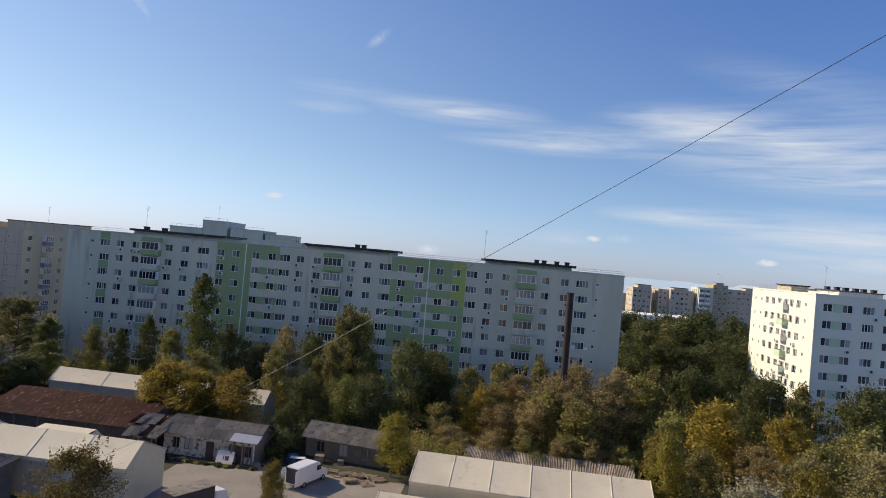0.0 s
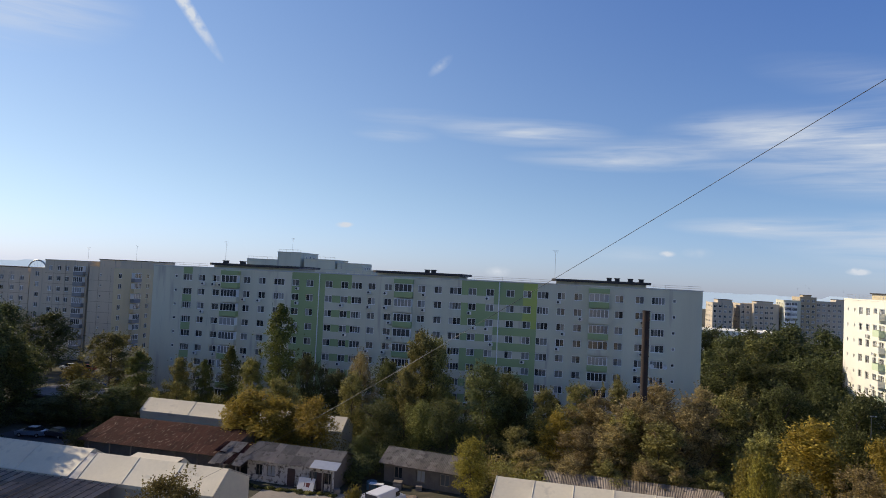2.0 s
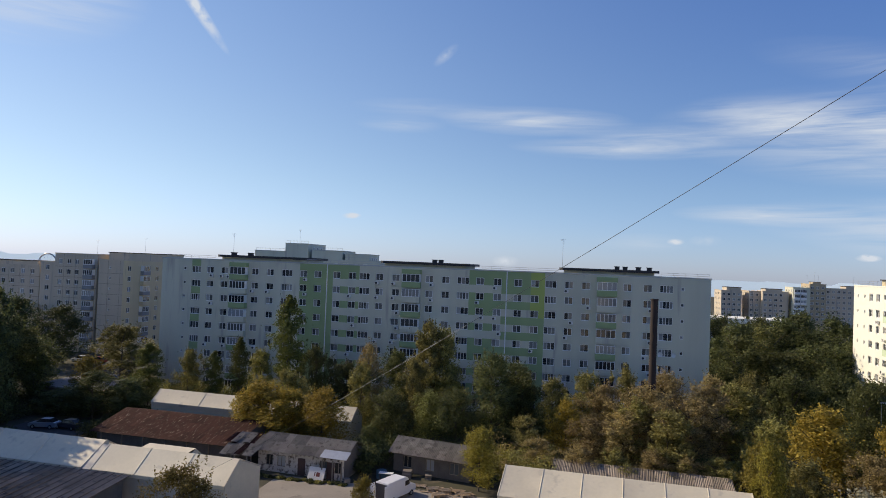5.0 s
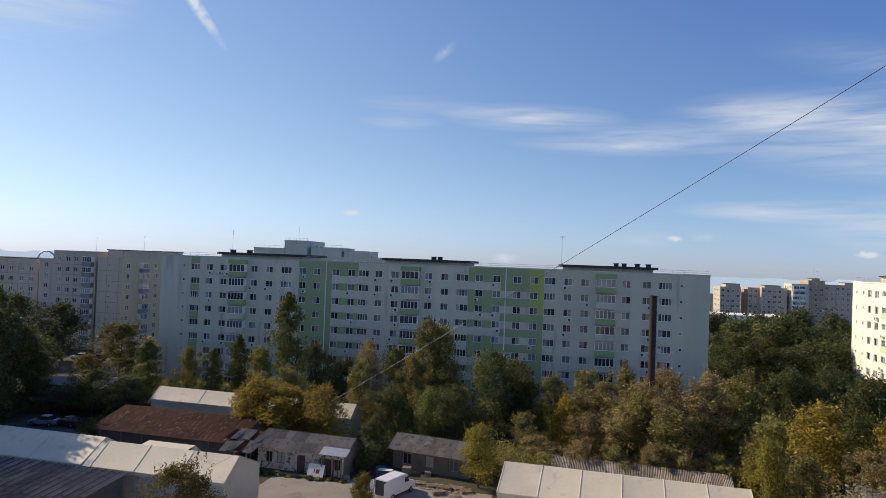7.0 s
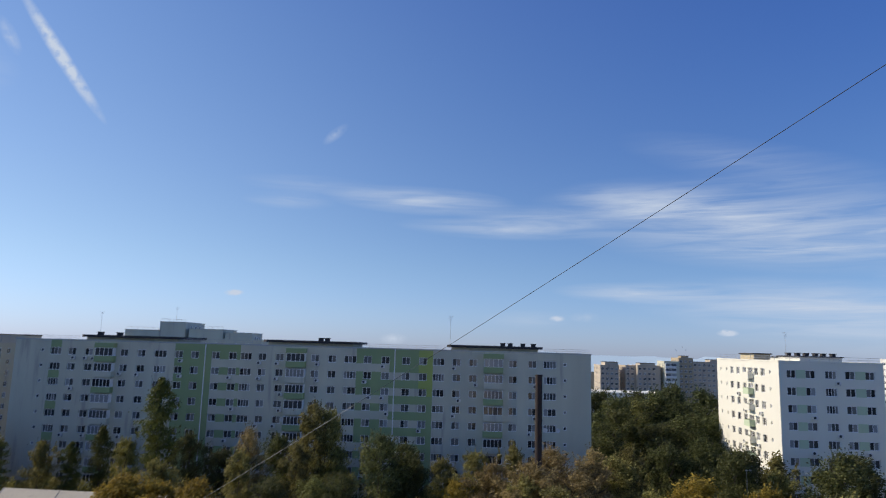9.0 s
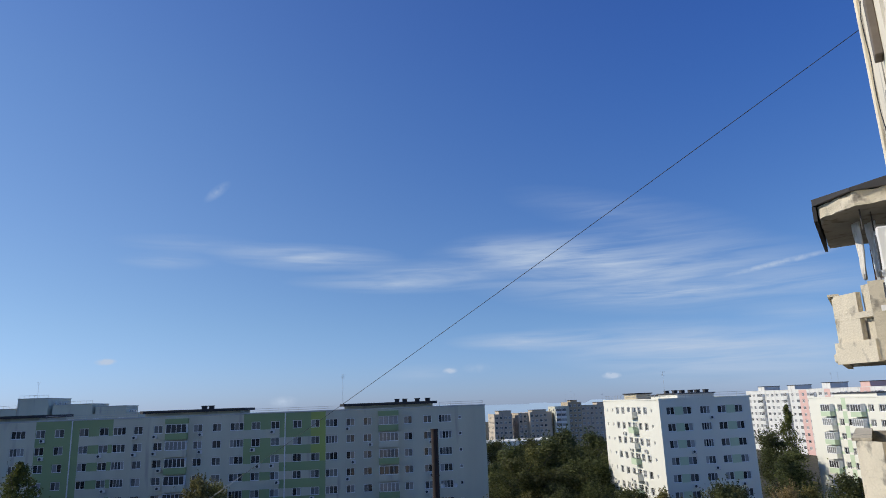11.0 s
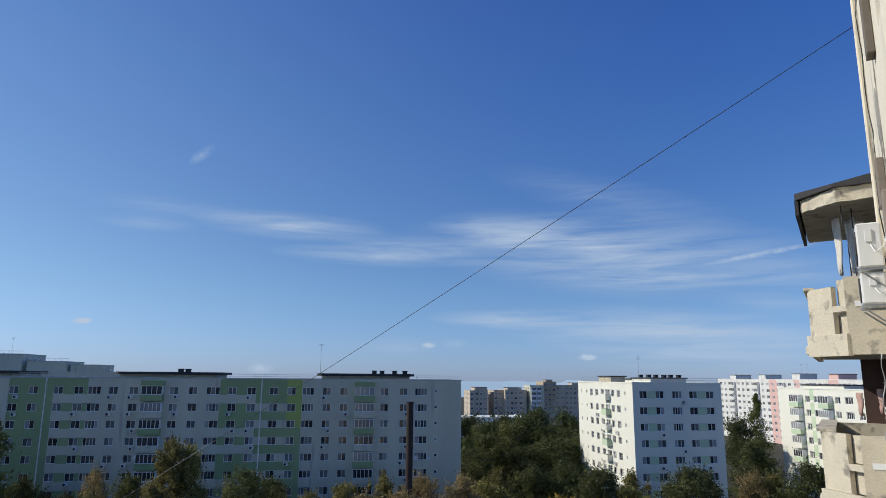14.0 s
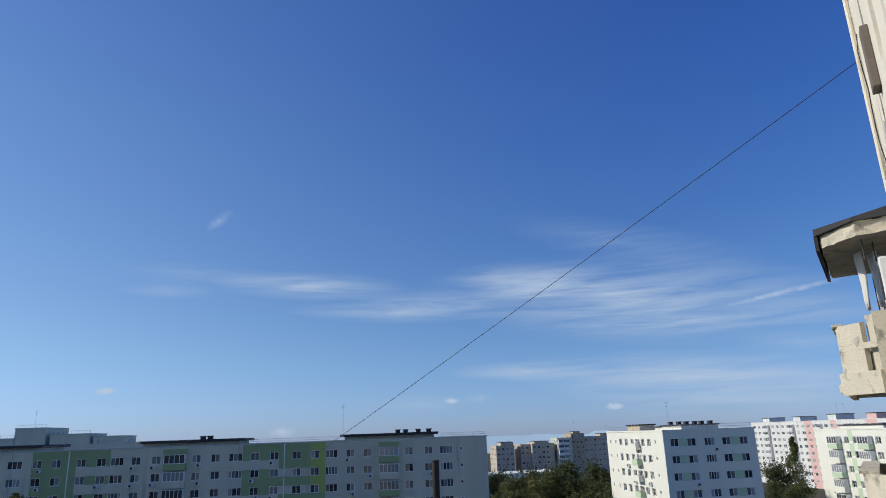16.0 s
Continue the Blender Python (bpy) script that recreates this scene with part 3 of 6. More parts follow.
    for x0, x1 in ((-83.3, -72.3), (-52.5, -38.0), (-19.5, -4.0), (14.2, 22.1)):
        bm = bmesh.new()
        n = int((x1 - x0) / 1.6)
        for i in range(n + 1):
            x = x0 + (x1 - x0) * i / n
            rod(bm, (x, y0 + 0.3, ROOF_Z), (x, y0 + 0.3, ROOF_Z + 0.85), 0.022, sides=5)
        for z in (0.5, 0.85):
            rod(bm, (x0, y0 + 0.3, ROOF_Z + z), (x1, y0 + 0.3, ROOF_Z + z), 0.022, sides=5)
        part("roof_railing", bm, STEEL, b)
    return b


long_block()


def antenna(x, y, z, h):
    t = thing("roof_antenna", pose(x, y, z), "thin metal television aerial mast on a roof", "antenna", "aerials on the roofs")
    bm = bmesh.new()
    rod(bm, (0, 0, 0), (0, 0, h), 0.035, 0.02, 6)
    part("mast", bm, STEEL, t)
    bm = bmesh.new()
    for i in range(4):
        rod(bm, (-0.5 + 0.08 * i, 0, h - 0.15 - 0.22 * i), (0.5 - 0.08 * i, 0, h - 0.15 - 0.22 * i), 0.014, sides=4)
    part("aerial", bm, STEEL, t)


antenna(-70.5, 128, 27.55, 4.6)
antenna(-3.2, 128, 27.55, 5.4)
antenna(-86.0, 196, 32.2, 4.5)
antenna(-121.5, 170, 26.2, 5.5)
antenna(-133, 165, 26.0, 4.5)


def air_conditioner(m):
    t = thing("air_conditioner", m, "white outdoor air conditioner unit on wall brackets", "air conditioner", "air conditioners on the facades")
    bm = bmesh.new()
    box(bm, -0.4, 0.4, -0.42, -0.12, 0, 0.56, bevel=0.02)
    part("casing", bm, AC_WHITE, t)
    bm = bmesh.new()
    rod(bm, (-0.1, -0.42, 0.28), (-0.1, -0.435, 0.28), 0.22, sides=12)
    part("fan_grille", bm, AC_DARK, t)
    for x in (-0.3, 0.3):
        bm = bmesh.new()
        box(bm, x - 0.02, x + 0.02, -0.45, 0, -0.05, -0.002)
        part("bracket", bm, STEEL, t)
    return t


ac = air_conditioner(pose(-69.0, 124, 22.9))
rng = random.Random(21)
for c in (-73.24, -70.06, -63.41, -60.13, -53.08, -43.0, -37.5, -34.25, -27.72, -18.03, -14.75, -7.9, -1.8, 1.2, 8.4, 11.89):
    for i in range(8):
        if rng.random() < 0.42:
            copy_thing(ac, pose(c + rng.choice((-0.45, 0.5)), 124, 24.4 - 2.8 * i - 1.35 - rng.uniform(0, 0.1)))


def dish(m):
    t = thing("satellite_dish", m, "white round satellite dish on a wall arm", "satellite dish", "dishes on the facades")
    bm = bmesh.new()
    rings = []
    for k in range(5):
        r = 0.42 * k / 4
        rings.append([bm.verts.new((r * math.cos(a), -0.5 - 0.35 * r * r / 0.42 + 0.06, 0.4 + r * math.sin(a))) for a in (2 * math.pi * j / 14 for j in range(14))])
    for k in range(1, 5):
        for j in range(14):
            if k == 1:
                if j == 0:
                    bm.faces.new(rings[1])
            else:
                bm.faces.new((rings[k - 1][j], rings[k][j], rings[k][(j + 1) % 14], rings[k - 1][(j + 1) % 14]))
    bmesh.ops.delete(bm, geom=[v for v in rings[0]], context="VERTS")
    part("reflector", bm, AC_WHITE, t)
    bm = bmesh.new()
    rod(bm, (0, 0, 0.4), (0, -0.45, 0.4), 0.025, sides=6)
    rod(bm, (0, -0.5, 0.1), (0, -0.85, 0.35), 0.015, sides=5)
    part("arm", bm, STEEL, t)
    return t


d0 = dish(pose(14.2, 124, 12.6))
copy_thing(d0, pose(16.4, 124, 12.6))
copy_thing(d0, pose(-33.1, 124, 13.0))

# boiler flue before the block
t = thing("flue_pipe", pose(10.5, 100, 0), "tall rusty brown steel flue pipe", "chimney")
bm = bmesh.new()
rod(bm, (0, 0, 0), (0, 0, 23.5), 0.5, sides=20)
part("pipe", bm, RUST_PIPE, t)
for z in (5, 11, 17, 23.3):
    bm = bmesh.new()
    rod(bm, (0, 0, z), (0, 0, z + 0.16), 0.56, sides=20)
    part("flange", bm, RUST_PIPE, t)

# ---- other apartment blocks ----


def balcony_stack(owner, m, u, rows, mats, w=2.9):
    """A column of glazed balconies on a wall, one above the other."""
    for i, (r0, r1) in enumerate(rows):
        floor = r0 - 1.0
        bm = bmesh.new()
        box(bm, u - w / 2, u + w / 2, -1.15, -0.003, floor, floor + 0.15)
        box(bm, u - w / 2, u + w / 2, -1.15, -1.05, floor + 0.153, r0)
        for s in (u - w / 2, u + w / 2 - 0.1):
            box(bm, s, s + 0.1, -1.047, -0.003, floor + 0.153, r0)
        bal = part("balcony", bm, mats[i % len(mats)], owner, m=m)
        place("window", window_frame_mesh(w - 0.05, 1.45, 5 if i % 2 else 4), bal, m=pose(u, -1.05, r0 + 0.73))
        place("pane", pane_mesh(w - 0.05, 1.45, i % 3 == 0), bal, m=pose(u, -1.06, r0 + 0.73))
        for s in (u - w / 2 + 0.02, u + w / 2 - 0.08):
            bm = bmesh.new()
            box(bm, s, s + 0.06, -1.0, -0.05, r0 + 0.01, r1 + 0.15)
            part("side_panel", bm, PVC, bal)


def block(name_label, x0, x1, y0, y1, top, faces, mats, roof_bits=(), win_h=1.35, top_row=2.0, rows_n=9, paint=None, stacks={}, stack_mats=None, joints=False):
    """faces: list of (way, columns); columns count from the face's own left end, seen from outside."""
    b = thing("apartment_block", pose(0, 0, 0), name_label, "apartment building")
    bm = bmesh.new()
    rows = floor_rows(rows_n, top - top_row, win_h)
    rows = [r for r in rows if r[0] > 0.5]
    skip = ""
    for way, cols in faces:
        skip += way
        m, n = {"S": (wall_frame(x0, y0, "S"), x1 - x0), "W": (wall_frame(x0, y1, "W"), y1 - y0), "E": (wall_frame(x1, y0, "E"), y1 - y0)}[way]
        facade(bm, m, 0, n, 0, top, cols, rows, (lambda u, z, w=way: paint(w, u, z)) if paint else (lambda u, z: 0))
        windows(b, m, cols, rows, split=y0 < 130 and y1 < 145, rng=random.Random(int(x0 + 3 * y0)))
        for u in stacks.get(way, ()):
            balcony_stack(b, m, u, rows, stack_mats)
    shell(bm, x0, x1, y0, y1, 0, top, skip, 0, len(mats) - 1)
    part("wall", bm, mats, b)
    if joints:      # sealed seams between the wall panels
        for i in range(1, rows_n):
            z = top - top_row + 1.35 - 2.8 * i
            bm = bmesh.new()
            box(bm, x0, x1 + 0.012, y0 - 0.012, y0 - 0.002, z, z + 0.07)
            part("panel_joint", bm, JOINT, b)
        for i in range(1, int((x1 - x0) / 3.6) + 1):
            bm = bmesh.new()
            box(bm, x0 + 3.6 * i - 0.8, x0 + 3.6 * i - 0.74, y0 - 0.016, y0 - 0.004, 0, top)
            part("panel_joint", bm, JOINT, b)
    bm = bmesh.new()
    box(bm, x0 - 0.08, x1 + 0.08, y0 - 0.08, y0 + 0.3, top + 0.003, top + 0.25)
    box(bm, x0 - 0.08, x0 + 0.3, y0 + 0.303, y1, top + 0.003, top + 0.25)
    box(bm, x1 - 0.3, x1 + 0.08, y0 + 0.303, y1, top + 0.003, top + 0.25)
    part("parapet", bm, mats[0], b)
    for a, c, e, f, h, mt in roof_bits:
        bm = bmesh.new()
        box(bm, a, c, e, f, top + 0.004, top + h)
        box(bm, a - 0.25, c + 0.25, e - 0.25, f + 0.25, top + h + 0.003, top + h + 0.2, 1)
        part("roof_hut", bm, [mt, BITUMEN], b)
    return b


def white_paint(way, u, z):
    k = int((26.0 - z) // 2.8)
    band = ((26.0 - z) / 2.8) % 1.0
    if way == "S":
        return 1 if 0.32 < band < 0.8 and (2.8 < u < 4.25 or 12.4 < u < 13.9) else 0
    return 1 if 14.5 < u < 17.0 and band > 0.7 else 0


white_block = block("bright white nine-storey panel apartment block, one side sunlit", 51.5, 68.4, 115, 142.2, 26.2,
      [("S", [(2.0, 1.5), (5.1, 1.6), (8.4, 1.9), (11.5, 1.6), (14.7, 1.5)]),
       ("W", [(2.0, 0.5), (5.0, 0.6), (7.6, 1.4), (10.5, 1.4), (13.4, 1.4), (16.0, 2.0), (18.4, 1.4), (21.1, 1.5), (23.9, 0.6)])],
      [RENDER_PALE, PALE_GREEN, ROOF_GREY],
      [(57, 64, 119, 127, 0.9, RENDER_PALE), (53, 56, 128, 134, 1.2, OLD_CREAM), (60, 66, 128, 138, 0.7, RENDER_PALE)], top_row=1.9, paint=white_paint)
for x, y in ((57.3, 120.5), (58.9, 120.9), (60.3, 120.4), (61.8, 120.8), (63.3, 120.5), (57.6, 124.5)):
    bm = bmesh.new()
    box(bm, x - 0.32, x + 0.32, y - 0.45, y + 0.45, 27.31, 27.72)
    box(bm, x - 0.4, x + 0.4, y - 0.53, y + 0.53, 27.723, 27.82)
    part("roof_vent", bm, BITUMEN, white_block)
bm = bmesh.new()
for x, y in [(51.9 + 1.6 * i, 115.3) for i in range(11)] + [(51.8, 117 + 1.6 * i) for i in range(16)]:
    rod(bm, (x, y, 26.4), (x, y, 27.2), 0.022, sides=5)
for z in (26.8, 27.2):
    rod(bm, (51.8, 115.3, z), (68.1, 115.3, z), 0.022, sides=5)
    rod(bm, (51.8, 115.3, z), (51.8, 141.8, z), 0.022, sides=5)
part("roof_railing", bm, STEEL, white_block)
for i in range(9):      # little balconies on the sunlit side
    bm = bmesh.new()
    z = 23.4 - 2.8 * i
    box(bm, 50.5, 51.497, 124.9, 127.3, z - 0.35, z - 0.2)
    box(bm, 50.5, 50.6, 124.9, 127.3, z - 0.197, z + 0.75)
    box(bm, 50.603, 51.497, 124.9, 125.0, z - 0.197, z + 0.75)
    box(bm, 50.603, 51.497, 127.2, 127.3, z - 0.197, z + 0.75)
    part("balcony", bm, PALE_GREEN if i % 2 else RENDER_PALE, white_block)
antenna(57.0, 124, 27.3, 4.2)
for x, i in ((56.9, 2), (56.5, 4), (60.8, 3), (60.9, 0), (65.3, 4), (57.2, 5)):
    copy_thing(ac, pose(x, 115, 22.5 - 2.8 * i + 0.2))
for y, i in ((131.2, 1), (128.6, 2), (121.8, 2), (129, 4), (123.3, 4), (131, 5)):
    copy_thing(ac, pose(51.5, y, 22.6 - 2.8 * i, 0, 0, -90))

# sunlit block beyond, and the long one behind it
block("sunlit white and green panel apartment block", 96.9, 111, 95, 139.5, 25.2,
      [("W", [(3.8, 0.5), (9.4, 1.3), (12.0, 1.4), (18.0, 1.4), (21.0, 2.0), (24, 1.4), (27, 1.4), (30, 1.4), (34, 1.4), (38, 1.4)]),
       ("S", [(3, 1.4), (7, 1.4), (11, 1.4)])],
      [RENDER_PALE, PALE_GREEN, ROOF_GREY], [(99, 106, 105, 116, 0.8, RENDER_PALE), (99, 106, 122, 134, 0.8, RENDER_PALE)],
      paint=lambda w, u, z: 1 if w == "W" and (5.0 < u < 7.8 and ((25.2 - z) / 2.8) % 1 > 0.75 or 13.6 < u < 16.4 and ((25.2 - z) / 2.8) % 1 > 0.75 or 10 < u < 11.2 and ((25.2 - z) / 2.8) % 1 < 0.75) else 0, stacks={"W": (6.4, 15.2)}, stack_mats=[PALE_GREEN, RENDER_PALE])
block("very long white and pink sunlit panel block", 190, 204, 205, 318, 27.2,
      [("W", [(2.5 + 3.7 * i, 1.7 if i % 2 else 2.1) for i in range(30) if i % 5 != 3])],
      [LONG_WHITE, PINK, ROOF_GREY],
      [(191, 199, 304, 309, 2.0, LONG_WHITE), (191, 199, 281, 286, 2.0, LONG_WHITE), (191, 199, 258, 263, 2.4, LONG_WHITE), (191, 199, 236, 241, 2.2, PINK)],
      paint=lambda w, u, z: 1 if w == "W" and (41 < u < 45.5 or 57 < u < 60.5 or 78 < u < 83) else 0, stacks={"W": [2.5 + 3.7 * i for i in range(3, 30, 5)]}, stack_mats=[LONG_WHITE])
antenna(195, 258, 29.8, 4)
antenna(195, 262, 29.8, 4)

# grey blocks behind on the left
block("old grey panel block with a cream flank", -125.8, -118.4, 157, 215, 25.0,
      [("S", [(3.4, 0.6)]), ("E", [(2.6, 1.4), (14.5, 1.4), (19.5, 1.4), (30, 1.4), (36, 1.4), (42, 1.4)])],
      [OLD_PANEL, OLD_CREAM, ROOF_GREY], [(-125.2, -119.0, 160, 185, 2.1, OLD_PANEL)], paint=lambda w, u, z: 1 if w == "E" else 0, stacks={"E": (8.5, 25.0)}, stack_mats=[SPANDREL, OLD_CREAM], joints=True)
block("old grey panel block with glazed balconies", -140.4, -127.2, 158, 190, 26.3,
      [("S", [(1.7, 1.2), (4.4, 1.2), (6.9, 1.2)])],
      [OLD_PANEL, OLD_CREAM, ROOF_GREY], [], top_row=2.0, stacks={"S": (11.2,)}, stack_mats=[SPANDREL], joints=True)
block("lower end of an old grey panel block", -145.4, -140.55, 158.5, 175, 23.9, [("S", [(2.2, 1.2)])], [OLD_PANEL, OLD_CREAM, ROOF_GREY], top_row=1.4)
block("old grey panel block with a flat roof", -178, -147.0, 160, 169, 22.6,
      [("S", [(7, 1.2), (10.5, 1.2), (19, 1.3), (22, 1.3), (25.5, 1.3), (28.6, 1.3)])],
      [OLD_PANEL, OLD_CREAM, ROOF_GREY], [(-176, -149.0, 161.5, 168, 1.3, OLD_PANEL)], top_row=1.5, stacks={"S": (3.2, 14.5)}, stack_mats=[SPANDREL, OLD_CREAM], joints=True)
block("low old cream house with a flat roof", -160, -144.4, 150, 157, 12.4,
      [("S", [(2.5, 1.3), (6, 1.3), (9.5, 1.3), (13, 1.3)])], [OLD_CREAM, OLD_CREAM, ROOF_GREY], rows_n=4)
stepped = block("pale blue-grey block with stepped roof towers", -98.2, -58.0, 189.5, 206, 27.45,
                [("S", [(2 + 3.1 * i, 1.5) for i in range(12)])], [RENDER, RENDER, ROOF_GREY], rows_n=9, top_row=1.6)
for x0, x1, y1, top in ((-98.0, -88.1, 203, 29.55), (-88.0, -80.6, 204, 32.0), (-79.4, -69.6, 201.6, 30.2), (-68.8, -61.1, 199.5, 29.4)):
    bm = bmesh.new()
    box(bm, x0, x1, 190, y1, 27.46, top, 0)
    tower = part("roof_tower", bm, RENDER, stepped)
    bm = bmesh.new()
    box(bm, x0 - 0.12, x1 + 0.12, 189.88, y1 + 0.12, top + 0.003, top + 0.16)
    part("coping", bm, STEEL, tower)
    if x0 > -90:
        for k in range(3):
            place("window", window_frame_mesh(1.1, 1.2, 1), tower, m=wall_frame(x1 + 0.03, 190 + (y1 - 190) * (0.3 + 0.22 * k), "E") @ pose(0, 0, top - 1.5))
            place("pane", pane_mesh(1.1, 1.2), tower, m=wall_frame(x1 + 0.04, 190 + (y1 - 190) * (0.3 + 0.22 * k), "E") @ pose(0, 0, top - 1.5))
for x0, x1, y, z in ((-97.8, -88.4, 190.4, 29.7), (-87.8, -80.8, 190.4, 32.16), (-79.0, -69.8, 190.4, 30.36), (-69.4, -58.4, 189.8, 27.7)):
    bm = bmesh.new()
    for i in range(7):
        x = x0 + (x1 - x0) * i / 6
        rod(bm, (x, y, z), (x, y, z + 0.7), 0.03, sides=5)
    rod(bm, (x0, y, z + 0.7), (x1, y, z + 0.7), 0.03, sides=5)
    part("roof_railing", bm, STEEL, stepped)

# far blocks between the long block and the white one, staggered so that their flanks catch the sun
for x0, x1, y0, y1, top, mt, lab, huts in (
        (76.5, 87.0, 390, 409, 19.5, OLD_PANEL, "far beige apartment block with a sunlit flank", [(79.3, 86.6, 390.4, 402, 1.9, OLD_PANEL)]),
        (91.2, 97.0, 392, 411, 19.7, OLD_PANEL, "far grey apartment block, one flank sunlit", []),
        (97.1, 110.0, 388, 400, 20.0, OLD_PANEL, "far grey panel block with a raised middle", [(98.6, 106.9, 388.4, 398, 1.3, OLD_PANEL)]),
        (111.5, 120.0, 386, 400, 22.7, RENDER, "far white apartment block with balconies", []),
        (120.2, 128.3, 388, 402, 24.8, OCHRE, "far ochre apartment tower", [(123, 127, 392, 398, 1.2, OCHRE)]),
        (128.6, 152, 390, 408, 22.9, OLD_PANEL, "far grey panel apartment block", [(140, 150, 394, 402, 1.4, OLD_PANEL)])):
    white = mt is RENDER
    block(lab, x0, x1, y0, y1, top, [("S", [(1.4 + 2.6 * i, 1.5) for i in range(int((x1 - x0) / 2.6)) if not white]), ("W", [(3 + 4.2 * i, 1.4) for i in range(int((y1 - y0) / 4.5))])], [mt, mt, ROOF_GREY],
          huts, top_row=1.8, stacks={"S": (1.9, 5.0)} if white else {}, stack_mats=[PVC] if white else None)
antenna(121.4, 396, 24.8, 5), antenna(125, 396, 26.2, 5.5), antenna(127, 396, 26.2, 4), antenna(145, 398, 24.5, 5)
block("low warehouse with a white flat roof", 40, 66, 232, 250, 13.4, [("S", [(3 + 4 * i, 1.6) for i in range(6)])], [RENDER_PALE, RENDER_PALE, RENDER_PALE], rows_n=5)

# ferris wheel far off
t = thing("ferris_wheel", pose(-382.5, 420, 0), "distant white ferris wheel rising behind roofs", "ferris wheel")
bm = bmesh.new()
pts = [Vector((8.2 * math.cos(a), 0, 16.8 + 8.2 * math.sin(a))) for a in (2 * math.pi * i / 36 for i in range(36))]
for i in range(36):
    rod(bm, pts[i], pts[(i + 1) % 36], 0.4, sides=5)
    rod(bm, pts[i] * 0.93 + Vector((0, 0, 16.8 * 0.07)), pts[(i + 1) % 36] * 0.93 + Vector((0, 0, 16.8 * 0.07)), 0.14, sides=5)
part("rim", bm, STEEL, t)
for i in range(0, 36, 3):
    bm = bmesh.new()
    rod(bm, (0, 0, 16.8), pts[i], 0.07, sides=4)
    part("spoke", bm, STEEL, t)
    bm = bmesh.new()
    p = pts[i]
    box(bm, p.x - 0.5, p.x + 0.5, -0.5, 0.5, p.z - 0.9, p.z - 0.1)
    part("cabin", bm, PVC, t)
bm = bmesh.new()
rod(bm, (-4, 1, 0), (0, 1, 16.8), 0.25), rod(bm, (4, 1, 0), (0, 1, 16.8), 0.25)
part("support", bm, STEEL, t)

# ---- the yard: sheds and halls ----


def turned(cx, cy, turn, dx=0.0, dy=0.0):
    """Turns a building about its middle, and moves it."""
    return pose(cx + dx, cy + dy, 0, 0, 0, turn) @ pose(-cx, -cy, 0)



def sheet_mesh(w, length, waves, amp, key):
    """One corrugated roofing sheet, w across the waves, running down local -y."""
    def build(bm):
        n = waves * 4
        top, bot = [], []
        for i in range(n + 1):
            x = -w / 2 + w * i / n
            z = amp * math.sin(2 * math.pi * waves * i / n)
            top.append((bm.verts.new((x, 0, z)), bm.verts.new((x, -length, z))))
        for i in range(n):
            bm.faces.new((top[i][1], top[i + 1][1], top[i + 1][0], top[i][0]))
    return shared((key, round(w, 2), round(length, 2)), build, [{"rust": RUST_ROOF, "asbestos": ASBESTOS, "dark": DARK_CORR}[key]])


def gable_walls(bm, x0, x1, y0, y1, eave, ridge, yr, mat=0):
    """Four walls under a gabled roof whose ridge runs along x at yr."""
    quad(bm, ((x0, y0, 0), (x1, y0, 0), (x1, y0, eave), (x0, y0, eave)), mat)
    quad(bm, ((x1, y1, 0), (x0, y1, 0), (x0, y1, eave), (x1, y1, eave)), mat)
    for x, flip in ((x0, True), (x1, False)):
        p = [(x, y0, 0), (x, y1, 0), (x, y1, eave), (x, yr, ridge), (x, y0, eave)]
        quad(bm, p[::-1] if flip else p, mat)


def sheet_roof(owner, key, x0, x1, yr, zr, ye, ze, w, amp=0.035, waves=6, tiers=2, rng=random.Random(5), jitter=0.03):
    """One slope laid with single overlapping sheets, from the ridge (yr, zr) to the eave (ye, ze)."""
    run = math.hypot(ye - yr, ze - zr)
    ang = math.degrees(math.atan2(zr - ze, abs(ye - yr)))
    n = max(1, round((x1 - x0) / w))
    w = (x1 - x0) / n
    me = sheet_mesh(w * 1.06, run / tiers + 0.12, waves, amp, key)
    turn = 0 if ye < yr else 180
    for i in range(n):
        for k in range(tiers):
            f = k / tiers
            y, z = yr + (ye - yr) * f, zr + (ze - zr) * f
            place("roof_sheet", me, owner, m=pose(x0 + w * (i + 0.5), y, z + 0.05 + 0.012 * (i % 2) + 0.02 * (tiers - k)) @ pose(0, 0, 0, 0, 0, turn + rng.uniform(-0.7, 0.7))
                  @ pose(0, 0, 0, ang + rng.uniform(-0.4, 0.4) * jitter * 30, 0, 0))


